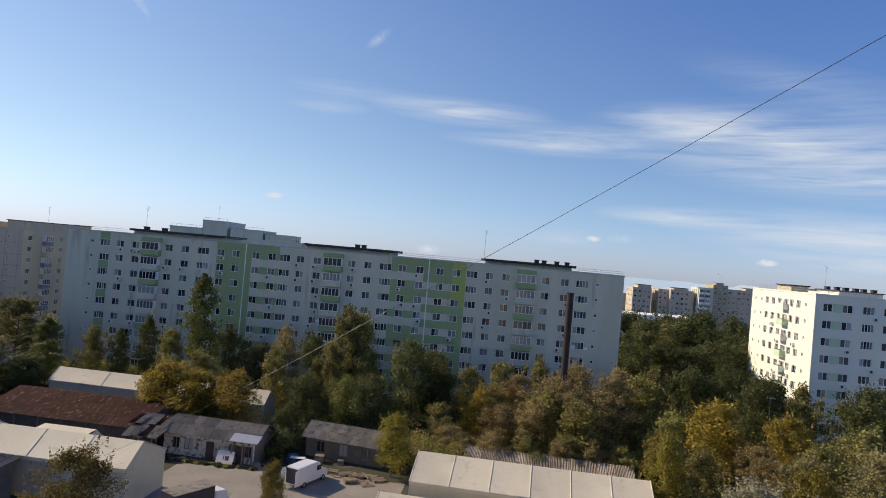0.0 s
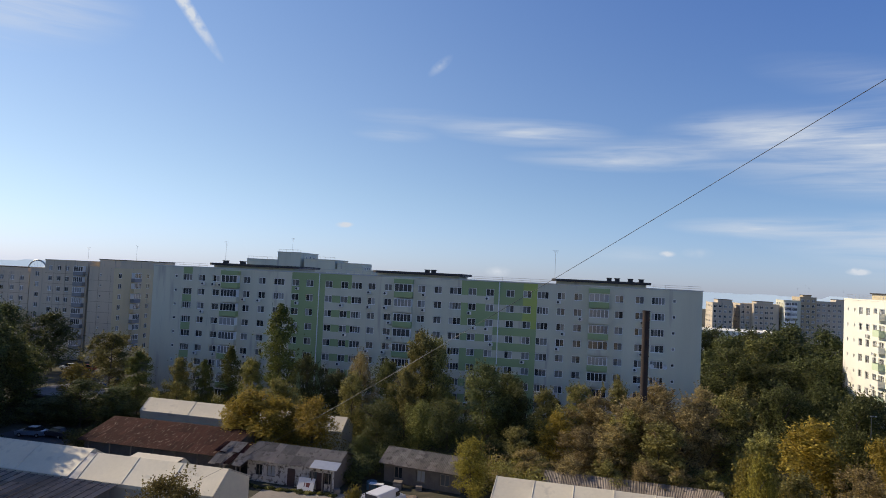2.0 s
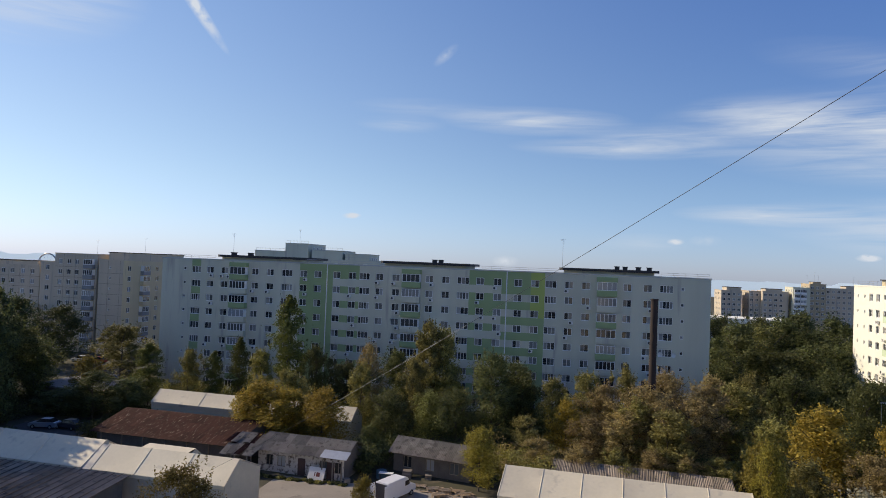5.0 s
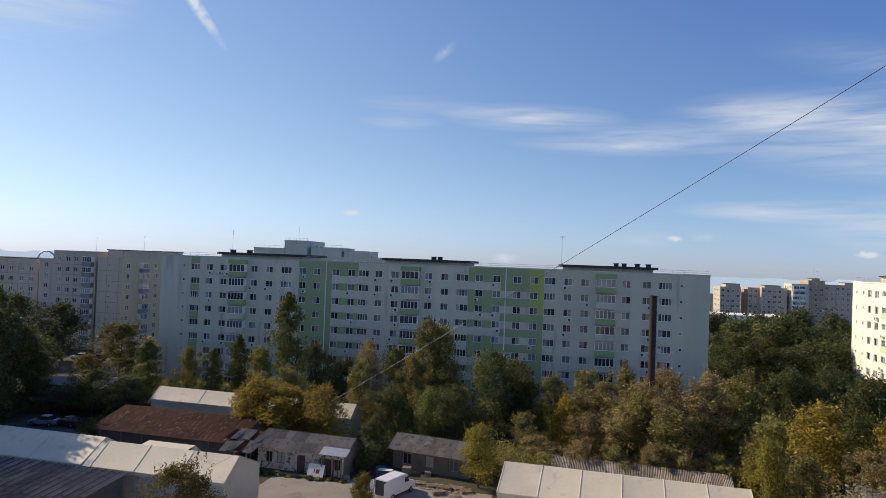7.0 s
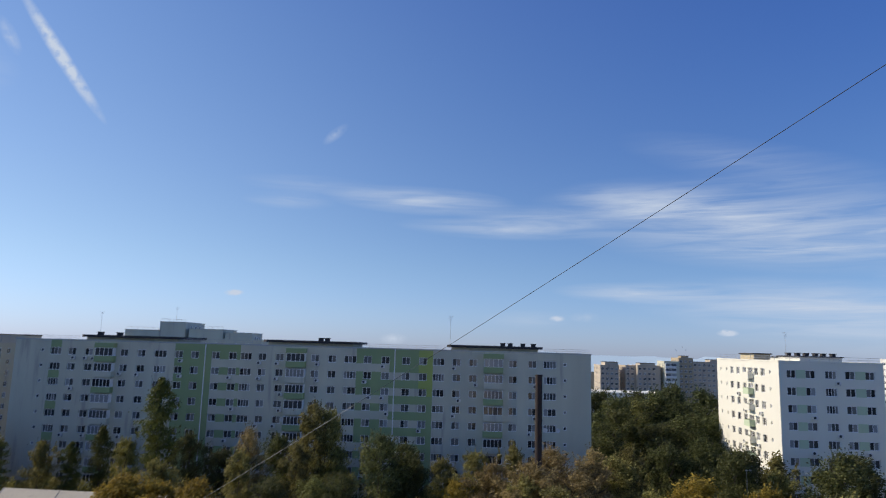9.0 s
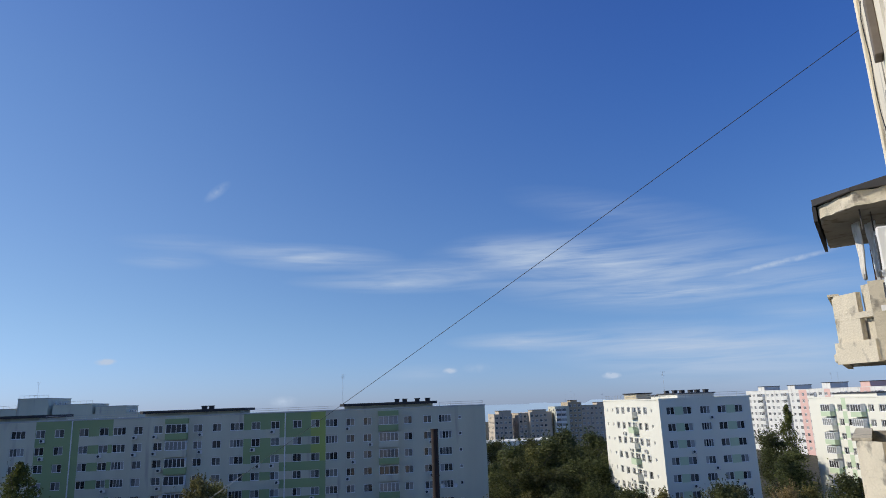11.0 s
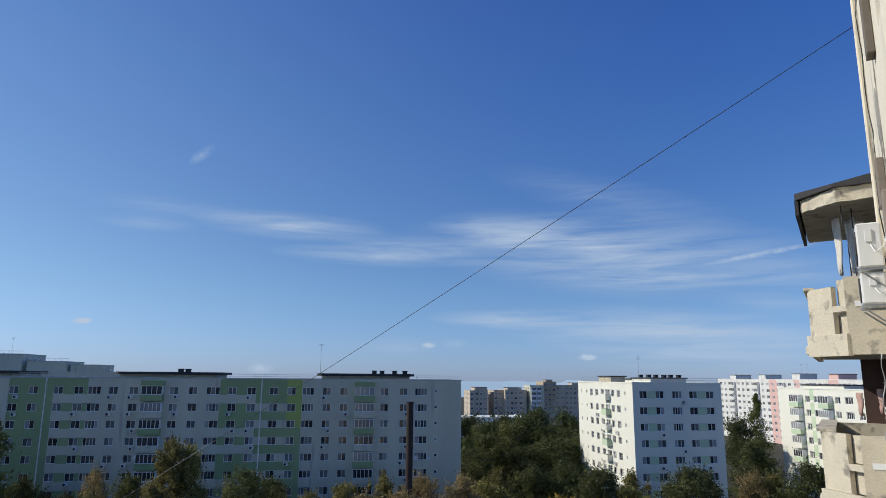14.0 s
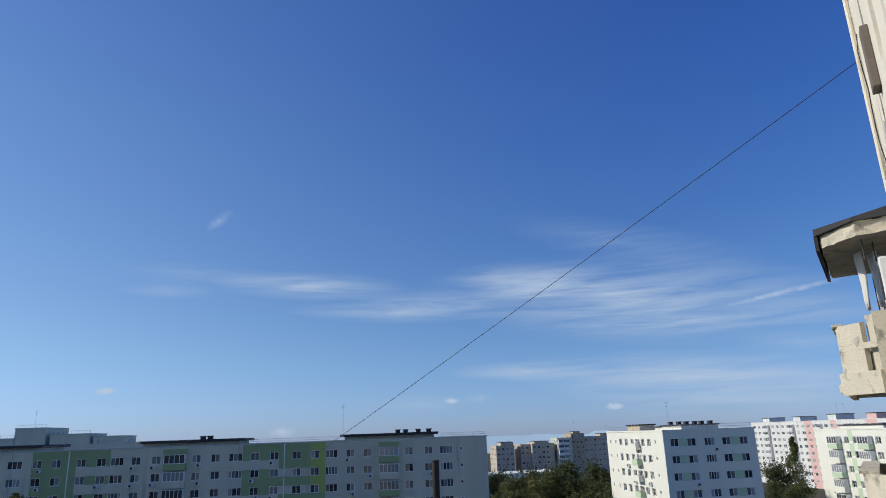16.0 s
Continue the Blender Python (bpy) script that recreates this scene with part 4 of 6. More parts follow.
def marquee(x0, x1, y0, yr, y1, eave, ridge, label, bays, wall=TENT, m=None):
    """A framed hall under taut white tarpaulin, its ridge along x."""
    t = thing("storage_tent", m or pose(0, 0, 0), label, "storage tent")
    bm = bmesh.new()
    gable_walls(bm, x0, x1, y0, y1, eave, ridge - 0.05, yr)
    for f in bm.faces:
        f.normal_update()
        f.material_index = 1 if abs(f.normal.x) > 0.5 else 0
    part("wall", bm, [wall, TENT], t)
    w = (x1 - x0) / bays
    for i in range(bays):
        a, b = x0 + w * i, x0 + w * (i + 1)
        for ya, name in ((y0 - 0.15, "front"), (y1 + 0.15, "back")):
            bm = bmesh.new()
            n, k = 6, 5
            g = []
            for p in range(n + 1):
                row = []
                for q in range(k + 1):
                    u, v = p / n, q / k
                    sag = -0.10 * math.sin(math.pi * u) * math.sin(math.pi * v)
                    row.append(bm.verts.new((a + 0.01 + (b - a - 0.02) * u, yr + (ya - yr) * v, ridge + 0.04 + (eave - ridge) * v + sag)))
                g.append(row)
            for p in range(n):
                for q in range(k):
                    f = (g[p][q], g[p][q + 1], g[p + 1][q + 1], g[p + 1][q])
                    bm.faces.new(f if ya < yr else f[::-1]).smooth = True
            part("roof_sheet", bm, TENT if i % 3 else TENT_OLD, t)
    for i in range(bays + 1):
        x = x0 + w * i
        bm = bmesh.new()
        for ya in (y0 - 0.16, y1 + 0.16):
            rod(bm, (x, yr, ridge + 0.035), (x, ya, eave + 0.035), 0.055, sides=6)
        part("rafter", bm, TENT, t)
    bm = bmesh.new()
    box(bm, x0, x1, y0 - 0.2, y0 - 0.16, eave - 0.32, eave + 0.03)
    part("valance", bm, TENT, t)
    return t


HALLS = turned(-50, 66, -2.0, 0, 0.9)
marquee(-66.9, -32.4, 96.8, 98.9, 101.2, 3.3, 5.0, "long white tarpaulin storage tent behind the sheds", 4, m=turned(-50, 99, -2.5, 0, 0.5))
marquee(-50.0, -34.1, 63.2, 65.8, 70.2, 4.0, 6.0, "large white tarpaulin hall in the yard", 3, TENT_WALL, HALLS)
marquee(-72.0, -51.3, 63.3, 66.8, 70.2, 4.0, 6.02, "white tarpaulin hall partly in tree shade", 3, TENT_WALL, HALLS)
marquee(-7.0, 17.0, 67.6, 72.0, 76.4, 4.4, 6.2, "white tarpaulin tent with ribbed bays", 6, m=turned(5, 72, -3.6))
marquee(-9.4, 4.0, 57.0, 62.4, 66.6, 3.2, 5.0, "low white tarpaulin tent beside a larger one", 3, m=turned(-3, 62, -3.6))
# grey sheet that closes the gap between the two halls
t = thing("valley_sheet", HALLS, "grey tarpaulin strip joining two white halls", "tarpaulin")
bm = bmesh.new()
for yr, ye, z0, z1 in ((66.2, 63.1, 5.75, 3.95), (66.2, 70.2, 5.75, 3.95)):
    v = [(-51.28, yr, z0), (-51.28, ye, z1), (-50.02, ye, z1), (-50.02, yr, z0)]
    quad(bm, v if ye < yr else v[::-1])
quad(bm, [(-51.28, 63.1, 0), (-50.02, 63.1, 0), (-50.02, 63.1, 3.95), (-51.28, 63.1, 3.95)])
part("sheet", bm, TENT_WALL, t)
# raised ridge hatch on the white hall
bm = bmesh.new()
for x, flip in ((-46.1, True), (-40.3, False)):
    p = [(x, 65.9, 5.6), (x, 69.6, 4.2), (x, 67.3, 6.08)]
    quad(bm, p[::-1] if flip else p)
quad(bm, ((-46.1, 65.8, 5.98), (-40.3, 65.8, 5.98), (-40.3, 67.3, 6.12), (-46.1, 67.3, 6.12)))
quad(bm, ((-46.1, 67.3, 6.12), (-40.3, 67.3, 6.12), (-40.3, 69.9, 4.2), (-46.1, 69.9, 4.2)))
tagged(part("roof_ridge_cover", bm, TENT, m=HALLS), "raised white tarpaulin ridge cover on the hall", "roof cover")

# rusty shed
t = thing("shed", turned(-53, 87, -2.0, 0, 1.1), "long shed under a rusty red sheet metal roof", "shed")
bm = bmesh.new()
gable_walls(bm, -63.6, -42.6, 80.4, 93.0, 2.7, 4.4, 86.8)
part("wall", bm, BRICK_OLD, t)
sheet_roof(t, "rust", -64.2, -42.3, 86.8, 4.45, 79.7, 2.75, 1.1, 0.004, 2, 3, random.Random(8))
sheet_roof(t, "rust", -64.2, -42.3, 86.8, 4.45, 93.6, 2.75, 1.1, 0.004, 2, 2, random.Random(9))
for i in range(7):
    bm = bmesh.new()
    box(bm, -63 + 3.3 * i, -62.85 + 3.3 * i, 80.25, 80.4, 0, 2.6)
    part("post", bm, WOOD_GREY, t)

# collapsing lean-to
t = thing("lean_to", pose(0.4, 1.0, 0), "collapsing lean-to with buckled rusty and pale sheets", "shed")
for x in (-42.0, -40.3):
    for y in (77.6, 82.0):
        bm = bmesh.new()
        box(bm, x, x + 0.15, y, y + 0.15, 0, 2.4)
        part("post", bm, WOOD_GREY, t)
rng = random.Random(4)
for i in range(6):
    for k in range(2):
        place("roof_sheet", sheet_mesh(0.9, 2.7, 5, 0.03, "asbestos" if (i + k) % 4 else "rust"), t,
              m=pose(-44.0 + 0.78 * i + 0.3 * k, 82.6 - 2.4 * k, 3.9 - 0.75 * k + rng.uniform(-0.06, 0.12)) @ pose(0, 0, 0, 17 + rng.uniform(-5, 5), rng.uniform(-5, 5), rng.uniform(-7, 7)))

# whitewashed cottage
t = thing("cottage", turned(-34, 83, -4.5, 0.6, 0.6), "derelict whitewashed cottage with grey corrugated roof", "house")
bm = bmesh.new()
holes = [(1.6, 1.0), (3.3, 1.2), (6.2, 1.0), (9.2, 1.2), (11.2, 1.1)]
cot_m = pose(-40.0, 80.2, 0)
facade(bm, cot_m, 0, 12.0, 0, 2.75, holes, [(0.75, 2.15)], lambda u, z: 0, 0.25)
# gable ends take the dark plaster; front and back stay pale
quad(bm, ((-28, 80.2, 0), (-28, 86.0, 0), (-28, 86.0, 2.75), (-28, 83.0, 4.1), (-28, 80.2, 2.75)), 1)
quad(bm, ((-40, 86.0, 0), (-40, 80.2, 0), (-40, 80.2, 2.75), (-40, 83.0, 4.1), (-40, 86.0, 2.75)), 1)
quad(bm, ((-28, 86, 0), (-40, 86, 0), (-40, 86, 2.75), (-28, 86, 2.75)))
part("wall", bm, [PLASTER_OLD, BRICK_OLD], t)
for c, w in holes:
    place("window", window_frame_mesh(w, 1.4, 2, WOOD_GREY), t, m=cot_m @ pose(c, 0.22, 1.45))
    place("pane", pane_mesh(w, 1.4), t, m=cot_m @ pose(c, 0.2, 1.45))
for c in (6.2, 10.2):
    bm = bmesh.new()
    box(bm, -40 + c - 0.5, -40 + c + 0.5, 80.1, 80.19, 0.02, 2.1)
    for z in (0.2, 1.1):
        box(bm, -40 + c - 0.35, -40 + c + 0.35, 80.08, 80.097, z, z + 0.75)
    part("door", bm, LOGGIA, t)
sheet_roof(t, "asbestos", -40.2, -27.6, 83.0, 4.15, 79.6, 2.72, 1.05, 0.04, 5, 2, random.Random(31), 0.07)
sheet_roof(t, "asbestos", -40.2, -27.6, 83.0, 4.15, 86.5, 2.72, 1.05, 0.035, 6, 2, random.Random(32))
bm = bmesh.new()
box(bm, -31.0, -27.4, 79.35, 80.9, -0.02, 0.03)
ob = part("patch_sheet", bm, STEEL, t, "pale flat metal patch on the roof", m=pose(0, 0, 0))
ob.matrix_basis = pose(0, 80.2, 3.12) @ pose(0, 0, 0, 22.5, 0, 0) @ pose(0, -80.2, 0)
bm = bmesh.new()
for x in (-30.6, -29.2, -28.0):
    box(bm, x, x + 0.14, 79.2, 79.34, 0, 2.65)
part("porch_post", bm, WOOD_GREY, t)

# second cottage
t = thing("cottage", turned(-17.5, 88, -11, 0, -0.4), "low dim outbuilding with a grey corrugated roof", "house")
bm = bmesh.new()
holes = [(2.0, 1.2), (5.2, 1.2), (8.5, 1.3)]
facade(bm, pose(-22.8, 86.0, 0), 0, 10.6, 0, 2.5, holes, [(0.6, 2.1)], lambda u, z: 0, 0.25)
for x, flip in ((-22.8, True), (-12.2, False)):
    p = [(x, 86.0, 0), (x, 91, 0), (x, 91, 2.5), (x, 88, 3.9), (x, 86.0, 2.5)]
    quad(bm, p[::-1] if flip else p)
quad(bm, ((-12.2, 91, 0), (-22.8, 91, 0), (-22.8, 91, 2.5), (-12.2, 91, 2.5)))
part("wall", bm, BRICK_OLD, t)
for c, w in holes:
    place("window", window_frame_mesh(w, 1.5, 2, WOOD_GREY), t, m=pose(-22.8 + c, 86.22, 1.35))
    place("pane", pane_mesh(w, 1.5), t, m=pose(-22.8 + c, 86.2, 1.35))
sheet_roof(t, "asbestos", -23.2, -12.0, 88.0, 3.98, 85.2, 2.52, 1.1, 0.04, 5, 2, random.Random(33), 0.05)
sheet_roof(t, "asbestos", -23.2, -12.0, 88.0, 3.98, 91.3, 2.52, 1.1, 0.04, 5, 2, random.Random(34))

# dark corrugated shed close below
t = thing("shed", turned(-54, 57, -2.0, 0, 0.9), "shed with a dark weathered corrugated roof", "shed")
bm = bmesh.new()
quad(bm, ((-64, 52.2, 0), (-45.3, 52.2, 0), (-45.3, 52.2, 3.1), (-64, 52.2, 3.1)))
quad(bm, ((-45.3, 52.2, 0), (-45.3, 62.0, 0), (-45.3, 62.0, 3.9), (-45.3, 52.2, 3.1)))
quad(bm, ((-45.3, 62.0, 0), (-64, 62.0, 0), (-64, 62.0, 3.9), (-45.3, 62.0, 3.9)))
quad(bm, ((-64, 62.0, 0), (-64, 52.2, 0), (-64, 52.2, 3.1), (-64, 62.0, 3.9)))
part("wall", bm, BRICK_OLD, t)
sheet_roof(t, "dark", -64.4, -44.8, 62.4, 4.0, 51.6, 3.05, 1.1, 0.03, 7, 5, random.Random(35), 0.05)
for i in range(21):
    bm = bmesh.new()
    x = -64.4 + 19.6 * i / 20
    box(bm, x - 0.03, x + 0.03, -10.8 + 0.25 * (i % 3), 0.1 + 0.12 * (i % 2), 0.10, 0.17)
    part("batten", bm, TAR, t, m=pose(0, 62.4, 4.05, math.degrees(math.atan2(0.95, 10.8)), 0, 0))

# long low slatted roof behind the ribbed tent
t = thing("shed", turned(8, 86, -4.0, 0, 0.3), "long low shed with a slatted grey sheet roof", "shed")
bm = bmesh.new()
gable_walls(bm, -2.2, 18.0, 83.6, 88.0, 2.2, 2.9, 87.0)
part("wall", bm, BRICK_OLD, t)
sheet_roof(t, "dark", -2.5, 18.4, 87.0, 3.05, 83.0, 2.2, 1.1, 0.03, 6, 1, random.Random(36))

# sign board leaning before the cottage
t = thing("sign_board", pose(-30.9, 79.0, 0, -24, 0, -6), "white board with dark painted marks, leaning", "sign")
bm = bmesh.new()
box(bm, -1.1, 1.1, 0, 0.06, 0, 1.75, bevel=0.015)
part("board", bm, SIGN, t)
for x0, x1 in ((-0.25, -0.13), (0.02, 0.5)):
    bm = bmesh.new()
    box(bm, x0, x1, -0.008, -0.001, 0.65, 1.15)
    part("painted_mark", bm, SIGN_INK, t)

# pallets and boards
rng = random.Random(17)
for i, (x, y) in enumerate(((-18.2, 81.0), (-16.4, 80.2), (-14.9, 79.6), (-13.4, 80.6), (-12.2, 79.4), (-15.2, 77.9), (-13.2, 77.6))):
    t = thing("pallet", pose(x, y + 0.4, 0.03, 0, 0, rng.uniform(-40, 40)), "stack of raw timber pallets and boards on the ground", "pallet", "timber stacks in the yard")
    for k in range(1 + i % 3):
        for j in range(6):
            bm = bmesh.new()
            o, s = rng.uniform(-0.12, 0.12), rng.uniform(-0.03, 0.03)
            box(bm, -0.75 + o, 0.75 + o, -0.5 + 0.18 * j + s, -0.4 + 0.18 * j + s, 0.15 * k + 0.1, 0.15 * k + 0.125)
            part("board", bm, WOOD if rng.random() < 0.6 else WOOD_GREY, t)
        for j in range(3):
            bm = bmesh.new()
            box(bm, -0.7 + 0.65 * j, -0.6 + 0.65 * j, -0.52, 0.54, 0.15 * k, 0.15 * k + 0.098)
            part("bearer", bm, WOOD_GREY, t)

# ---- vehicles ----


def wheel(owner, x, y, r=0.33):
    bm = bmesh.new()
    rod(bm, (x, y - 0.11, r), (x, y + 0.11, r), r, sides=16)
    w = part("wheel", bm, RUBBER, owner)
    bm = bmesh.new()
    rod(bm, (x, y - 0.115, r), (x, y + 0.115, r), r * 0.6, sides=12)
    part("rim", bm, STEEL, w)


def profile_body(bm, pts, half, mat=0, taper=0.0):
    """A body from a side profile (x, z), rounded in a little towards the roof."""
    zmax = max(z for _, z in pts)
    l = [bm.verts.new((x, -half + taper * max(0, z - 0.9) / max(0.1, zmax - 0.9), z)) for x, z in pts]
    r = [bm.verts.new((x, half - taper * max(0, z - 0.9) / max(0.1, zmax - 0.9), z)) for x, z in pts]
    n = len(pts)
    bm.faces.new(l[::-1] if mat < 0 else l)
    bm.faces.new(r[::-1])
    for i in range(n):
        bm.faces.new((l[(i + 1) % n], l[i], r[i], r[(i + 1) % n]))
    bmesh.ops.recalc_face_normals(bm, faces=bm.faces)
    bmesh.ops.bevel(bm, geom=[e for e in bm.edges if e.calc_face_angle(0) > 0.9], offset=0.05, segments=2, affect="EDGES")


def van(m):
    t = thing("van", m, "white panel van with open rear doors", "van")
    bm = bmesh.new()
    profile_body(bm, [(-2.7, 0.4), (2.6, 0.4), (2.75, 0.75), (2.6, 1.15), (1.75, 1.4), (1.15, 2.2), (0.8, 2.35), (-2.7, 2.35)], 0.98, taper=0.1)
    body = part("body", bm, CAR_WHITE, t)
    bm = bmesh.new()
    quad(bm, ((1.80, -0.8, 1.42), (1.80, 0.8, 1.42), (1.22, 0.74, 2.17), (1.22, -0.74, 2.17)))
    part("windscreen", bm, CAR_GLASS, body)
    for s in (-1, 1):
        bm = bmesh.new()
        box(bm, 0.55, 1.35, s * 0.955 - 0.015, s * 0.955 + 0.015, 1.4, 1.95)
        part("side_window", bm, CAR_GLASS, body)
        bm = bmesh.new()
        box(bm, 2.58, 2.68, s * 0.7 - 0.16, s * 0.7 + 0.16, 0.85, 1.08)
        part("headlight", bm, STEEL, body)
        bm = bmesh.new()
        box(bm, -3.45, -2.72, s * 1.0 - 0.02, s * 1.0 + 0.02, 0.5, 2.25, bevel=0.01)
        part("rear_door", bm, CAR_WHITE, t)
    # flat dark panel stands in for the unlit load space
    bm = bmesh.new()
    box(bm, -2.715, -2.702, -0.82, 0.82, 0.55, 2.2)
    part("load_opening", bm, CAR_DARK, t)
    for x in (-1.7, 1.8):
        for y in (-0.88, 0.88):
            wheel(t, x, y)
    bm = bmesh.new()
    box(bm, 2.68, 2.82, -0.9, 0.9, 0.42, 0.66, bevel=0.03)
    part("bumper", bm, CAR_DARK, t)
    return t


van(pose(-20.0, 76.8, 0.03, 0, 0, 69))


def car(m, paint, label):
    t = thing("car", m, label, "car", "parked cars")
    bm = bmesh.new()
    profile_body(bm, [(-2.1, 0.3), (2.1, 0.3), (2.15, 0.6), (2.0, 0.8), (1.0, 0.95), (-1.7, 1.0), (-2.1, 0.95), (-2.15, 0.6)], 0.86)
    body = part("body", bm, paint, t)
    bm = bmesh.new()
    profile_body(bm, [(1.0, 0.95), (0.35, 1.42), (-1.1, 1.45), (-1.75, 0.98)], 0.74, taper=0.12)
    part("cabin_glass", bm, CAR_GLASS, body)
    bm = bmesh.new()
    box(bm, -1.05, 0.3, -0.6, 0.6, 1.44, 1.475, bevel=0.01)
    part("roof", bm, paint, body)
    for s in (-0.6, 0.6):
        bm = bmesh.new()
        box(bm, 2.08, 2.16, s - 0.18, s + 0.18, 0.6, 0.75)
        part("headlight", bm, STEEL, body)
    for x in (-1.3, 1.35):
        for y in (-0.78, 0.78):
            wheel(t, x, y, 0.31)


car(pose(-79.0, 89.4, 0.04, 0, 0, 190), CAR_SILVER, "silver blue hatchback car parked in shade")
car(pose(-75.4, 90.2, 0.04, 0, 0, 175), CAR_DARK, "dark car parked beside a silver one")
car(pose(-100.5, 124.6, 0.0, 0, 0, 185), CAR_WHITE, "white car parked by trees")
car(pose(-95.6, 125.0, 0.0, 0, 0, 185), CAR_DARK, "dark car parked by trees")
car(pose(-114.5, 127.0, 0.04, 0, 0, 170), CAR_DARK, "dark car parked at the back")
car(pose(-119.5, 144.5, 0.0, 0, 0, 185), CAR_WHITE, "white car half hidden behind a low wall")
car(pose(-115.0, 145.0, 0.0, 0, 0, 185), CAR_RED, "dark red car parked at the back")
# flat garage roof by the car park
t = thing("garage", pose(0, 0, 0), "low garage with a flat dark felt roof", "garage")
bm = bmesh.new()
box(bm, -96.4, -82.0, 105.6, 114.8, 0, 2.4)
part("wall", bm, BRICK_OLD, t)
bm = bmesh.new()
box(bm, -96.8, -81.6, 105.2, 115.2, 2.403, 2.6)
part("roof", bm, ROOF_GREY, t)

# box truck at the foot of the yard
t = thing("truck", pose(-27.8, 63.5, 0.03, 0, 0, 60), "small truck with a dark tarpaulin load box", "truck")
bm = bmesh.new()
box(bm, -2.2, 2.2, -1.1, 1.1, 0.9, 2.9, bevel=0.05)
part("load_box", bm, CAR_DARK, t)
# paler top sheet stands in for light falling on the tarpaulin
bm = bmesh.new()
box(bm, -2.25, 2.25, -1.13, 1.13, 2.903, 2.96, bevel=0.02)
part("tarpaulin", bm, ASBESTOS, t, "paler tarpaulin top, light put into its tone")
bm = bmesh.new()
profile_body(bm, [(2.3, 0.5), (4.0, 0.5), (4.05, 1.3), (3.6, 2.2), (2.3, 2.3)], 1.0)
part("cab", bm, CAR_WHITE, t)
for x in (-1.3, 3.2):
    for y in (-0.95, 0.95):
        wheel(t, x, y, 0.42)
bm = bmesh.new()
box(bm, -2.3, 2.3, -0.9, 0.9, 0.55, 0.897)
part("chassis", bm, DARK_METAL, t)

# blue container and table by the second cottage
t = thing("workbench", pose(-22.6, 81.6, 0.03), "small work table with a pale top", "table")
bm = bmesh.new()
box(bm, -0.9, 0.9, -0.4, 0.4, 1.1, 1.16)
part("tabletop", bm, SIGN, t)
for x in (-0.8, 0.74):
    for y in (-0.35, 0.29):
        bm = bmesh.new()
        box(bm, x, x + 0.06, y, y + 0.06, 0, 1.097)
        part("leg", bm, DARK_METAL, t)

# clutter along the cottages
def crate(x, y, w, h, turn, mt, label):
    t = thing("crate", pose(x, y, 0.0, 0, 0, turn), label, "crate", "clutter by the cottages")
    for k in range(4):
        bm = bmesh.new()
        box(bm, -w / 2, w / 2, -w / 2, -w / 2 + 0.03, h * k / 4 + 0.01, h * (k + 1) / 4 - 0.02)
        part("slat", bm, mt, t)
    bm = bmesh.new()
    box(bm, -w / 2, w / 2, -w / 2 + 0.033, w / 2, 0, h - 0.03)
    part("body", bm, mt, t)


crate(-17.9, 84.6, 0.8, 0.55, 12, WOOD_GREY, "weathered timber crate by the outbuilding")
crate(-20.6, 84.4, 1.1, 0.9, 5, WOOD_GREY, "weathered timber crate by the outbuilding")
crate(-27.0, 79.8, 0.7, 0.6, 30, WOOD_GREY, "weathered crate beside the cottage")
t = thing("water_tank", pose(-23.6, 83.0, 0), "faded blue plastic tank beside the outbuilding", "tank")
bm = bmesh.new()
rod(bm, (0, 0, 0), (0, 0, 1.0), 0.62, 0.66, 18)
part("body", bm, BLUE_PLASTIC, t)
bm = bmesh.new()
rod(bm, (0, 0, 1.003), (0, 0, 1.1), 0.6, 0.2, 18)
part("lid", bm, BLUE_PLASTIC, t)
for i in range(14):
    x, y = -12.5 - 1.1 * (i % 5) + rng.uniform(-0.4, 0.4), 79.3 + 0.8 * (i // 5) + rng.uniform(-0.3, 0.3)
    t = thing("plank", pose(x, y, 0.04 + 0.05 * (i % 3), 0, 0, rng.uniform(-70, 70)), "loose raw timber plank lying on the ground", "plank", "loose planks in the yard")
    bm = bmesh.new()
    box(bm, -1.1, 1.1, -0.09, 0.09, 0, 0.04)
    part("board", bm, WOOD if i % 3 else WOOD_GREY, t)

# ---- trees ----


def leaf_cloud(r, centre, radii, counts):
    """Leaf blades on the skins of many lobes, turned mostly outwards. Returns places and facings."""
    ps, ns = [], []
    for c, q, n in zip(centre, radii, counts):
        d = r.normal(0, 1, (n, 3))
        d /= np.linalg.norm(d, axis=1)[:, None]
        ps.append(c + d * q * (r.uniform(0.25, 1.12, n) ** 0.6)[:, None])
        ns.append(d + r.normal(0, 0.55, (n, 3)))
    return np.concatenate(ps), np.concatenate(ns)


def blades(r, p, n, size):
    """A small pointed quad at each place, across its facing."""
    n = n / np.linalg.norm(n, axis=1)[:, None]
    a = np.cross(n, r.normal(0, 1, n.shape))
    a /= np.linalg.norm(a, axis=1)[:, None]
    b = np.cross(n, a)
    s = (size * r.uniform(0.6, 1.3, len(p)))[:, None]
    return np.stack([p - a * s, p + b * s * 0.62, p + a * s * 1.1, p - b * s * 0.62], 1).reshape(-1, 3)


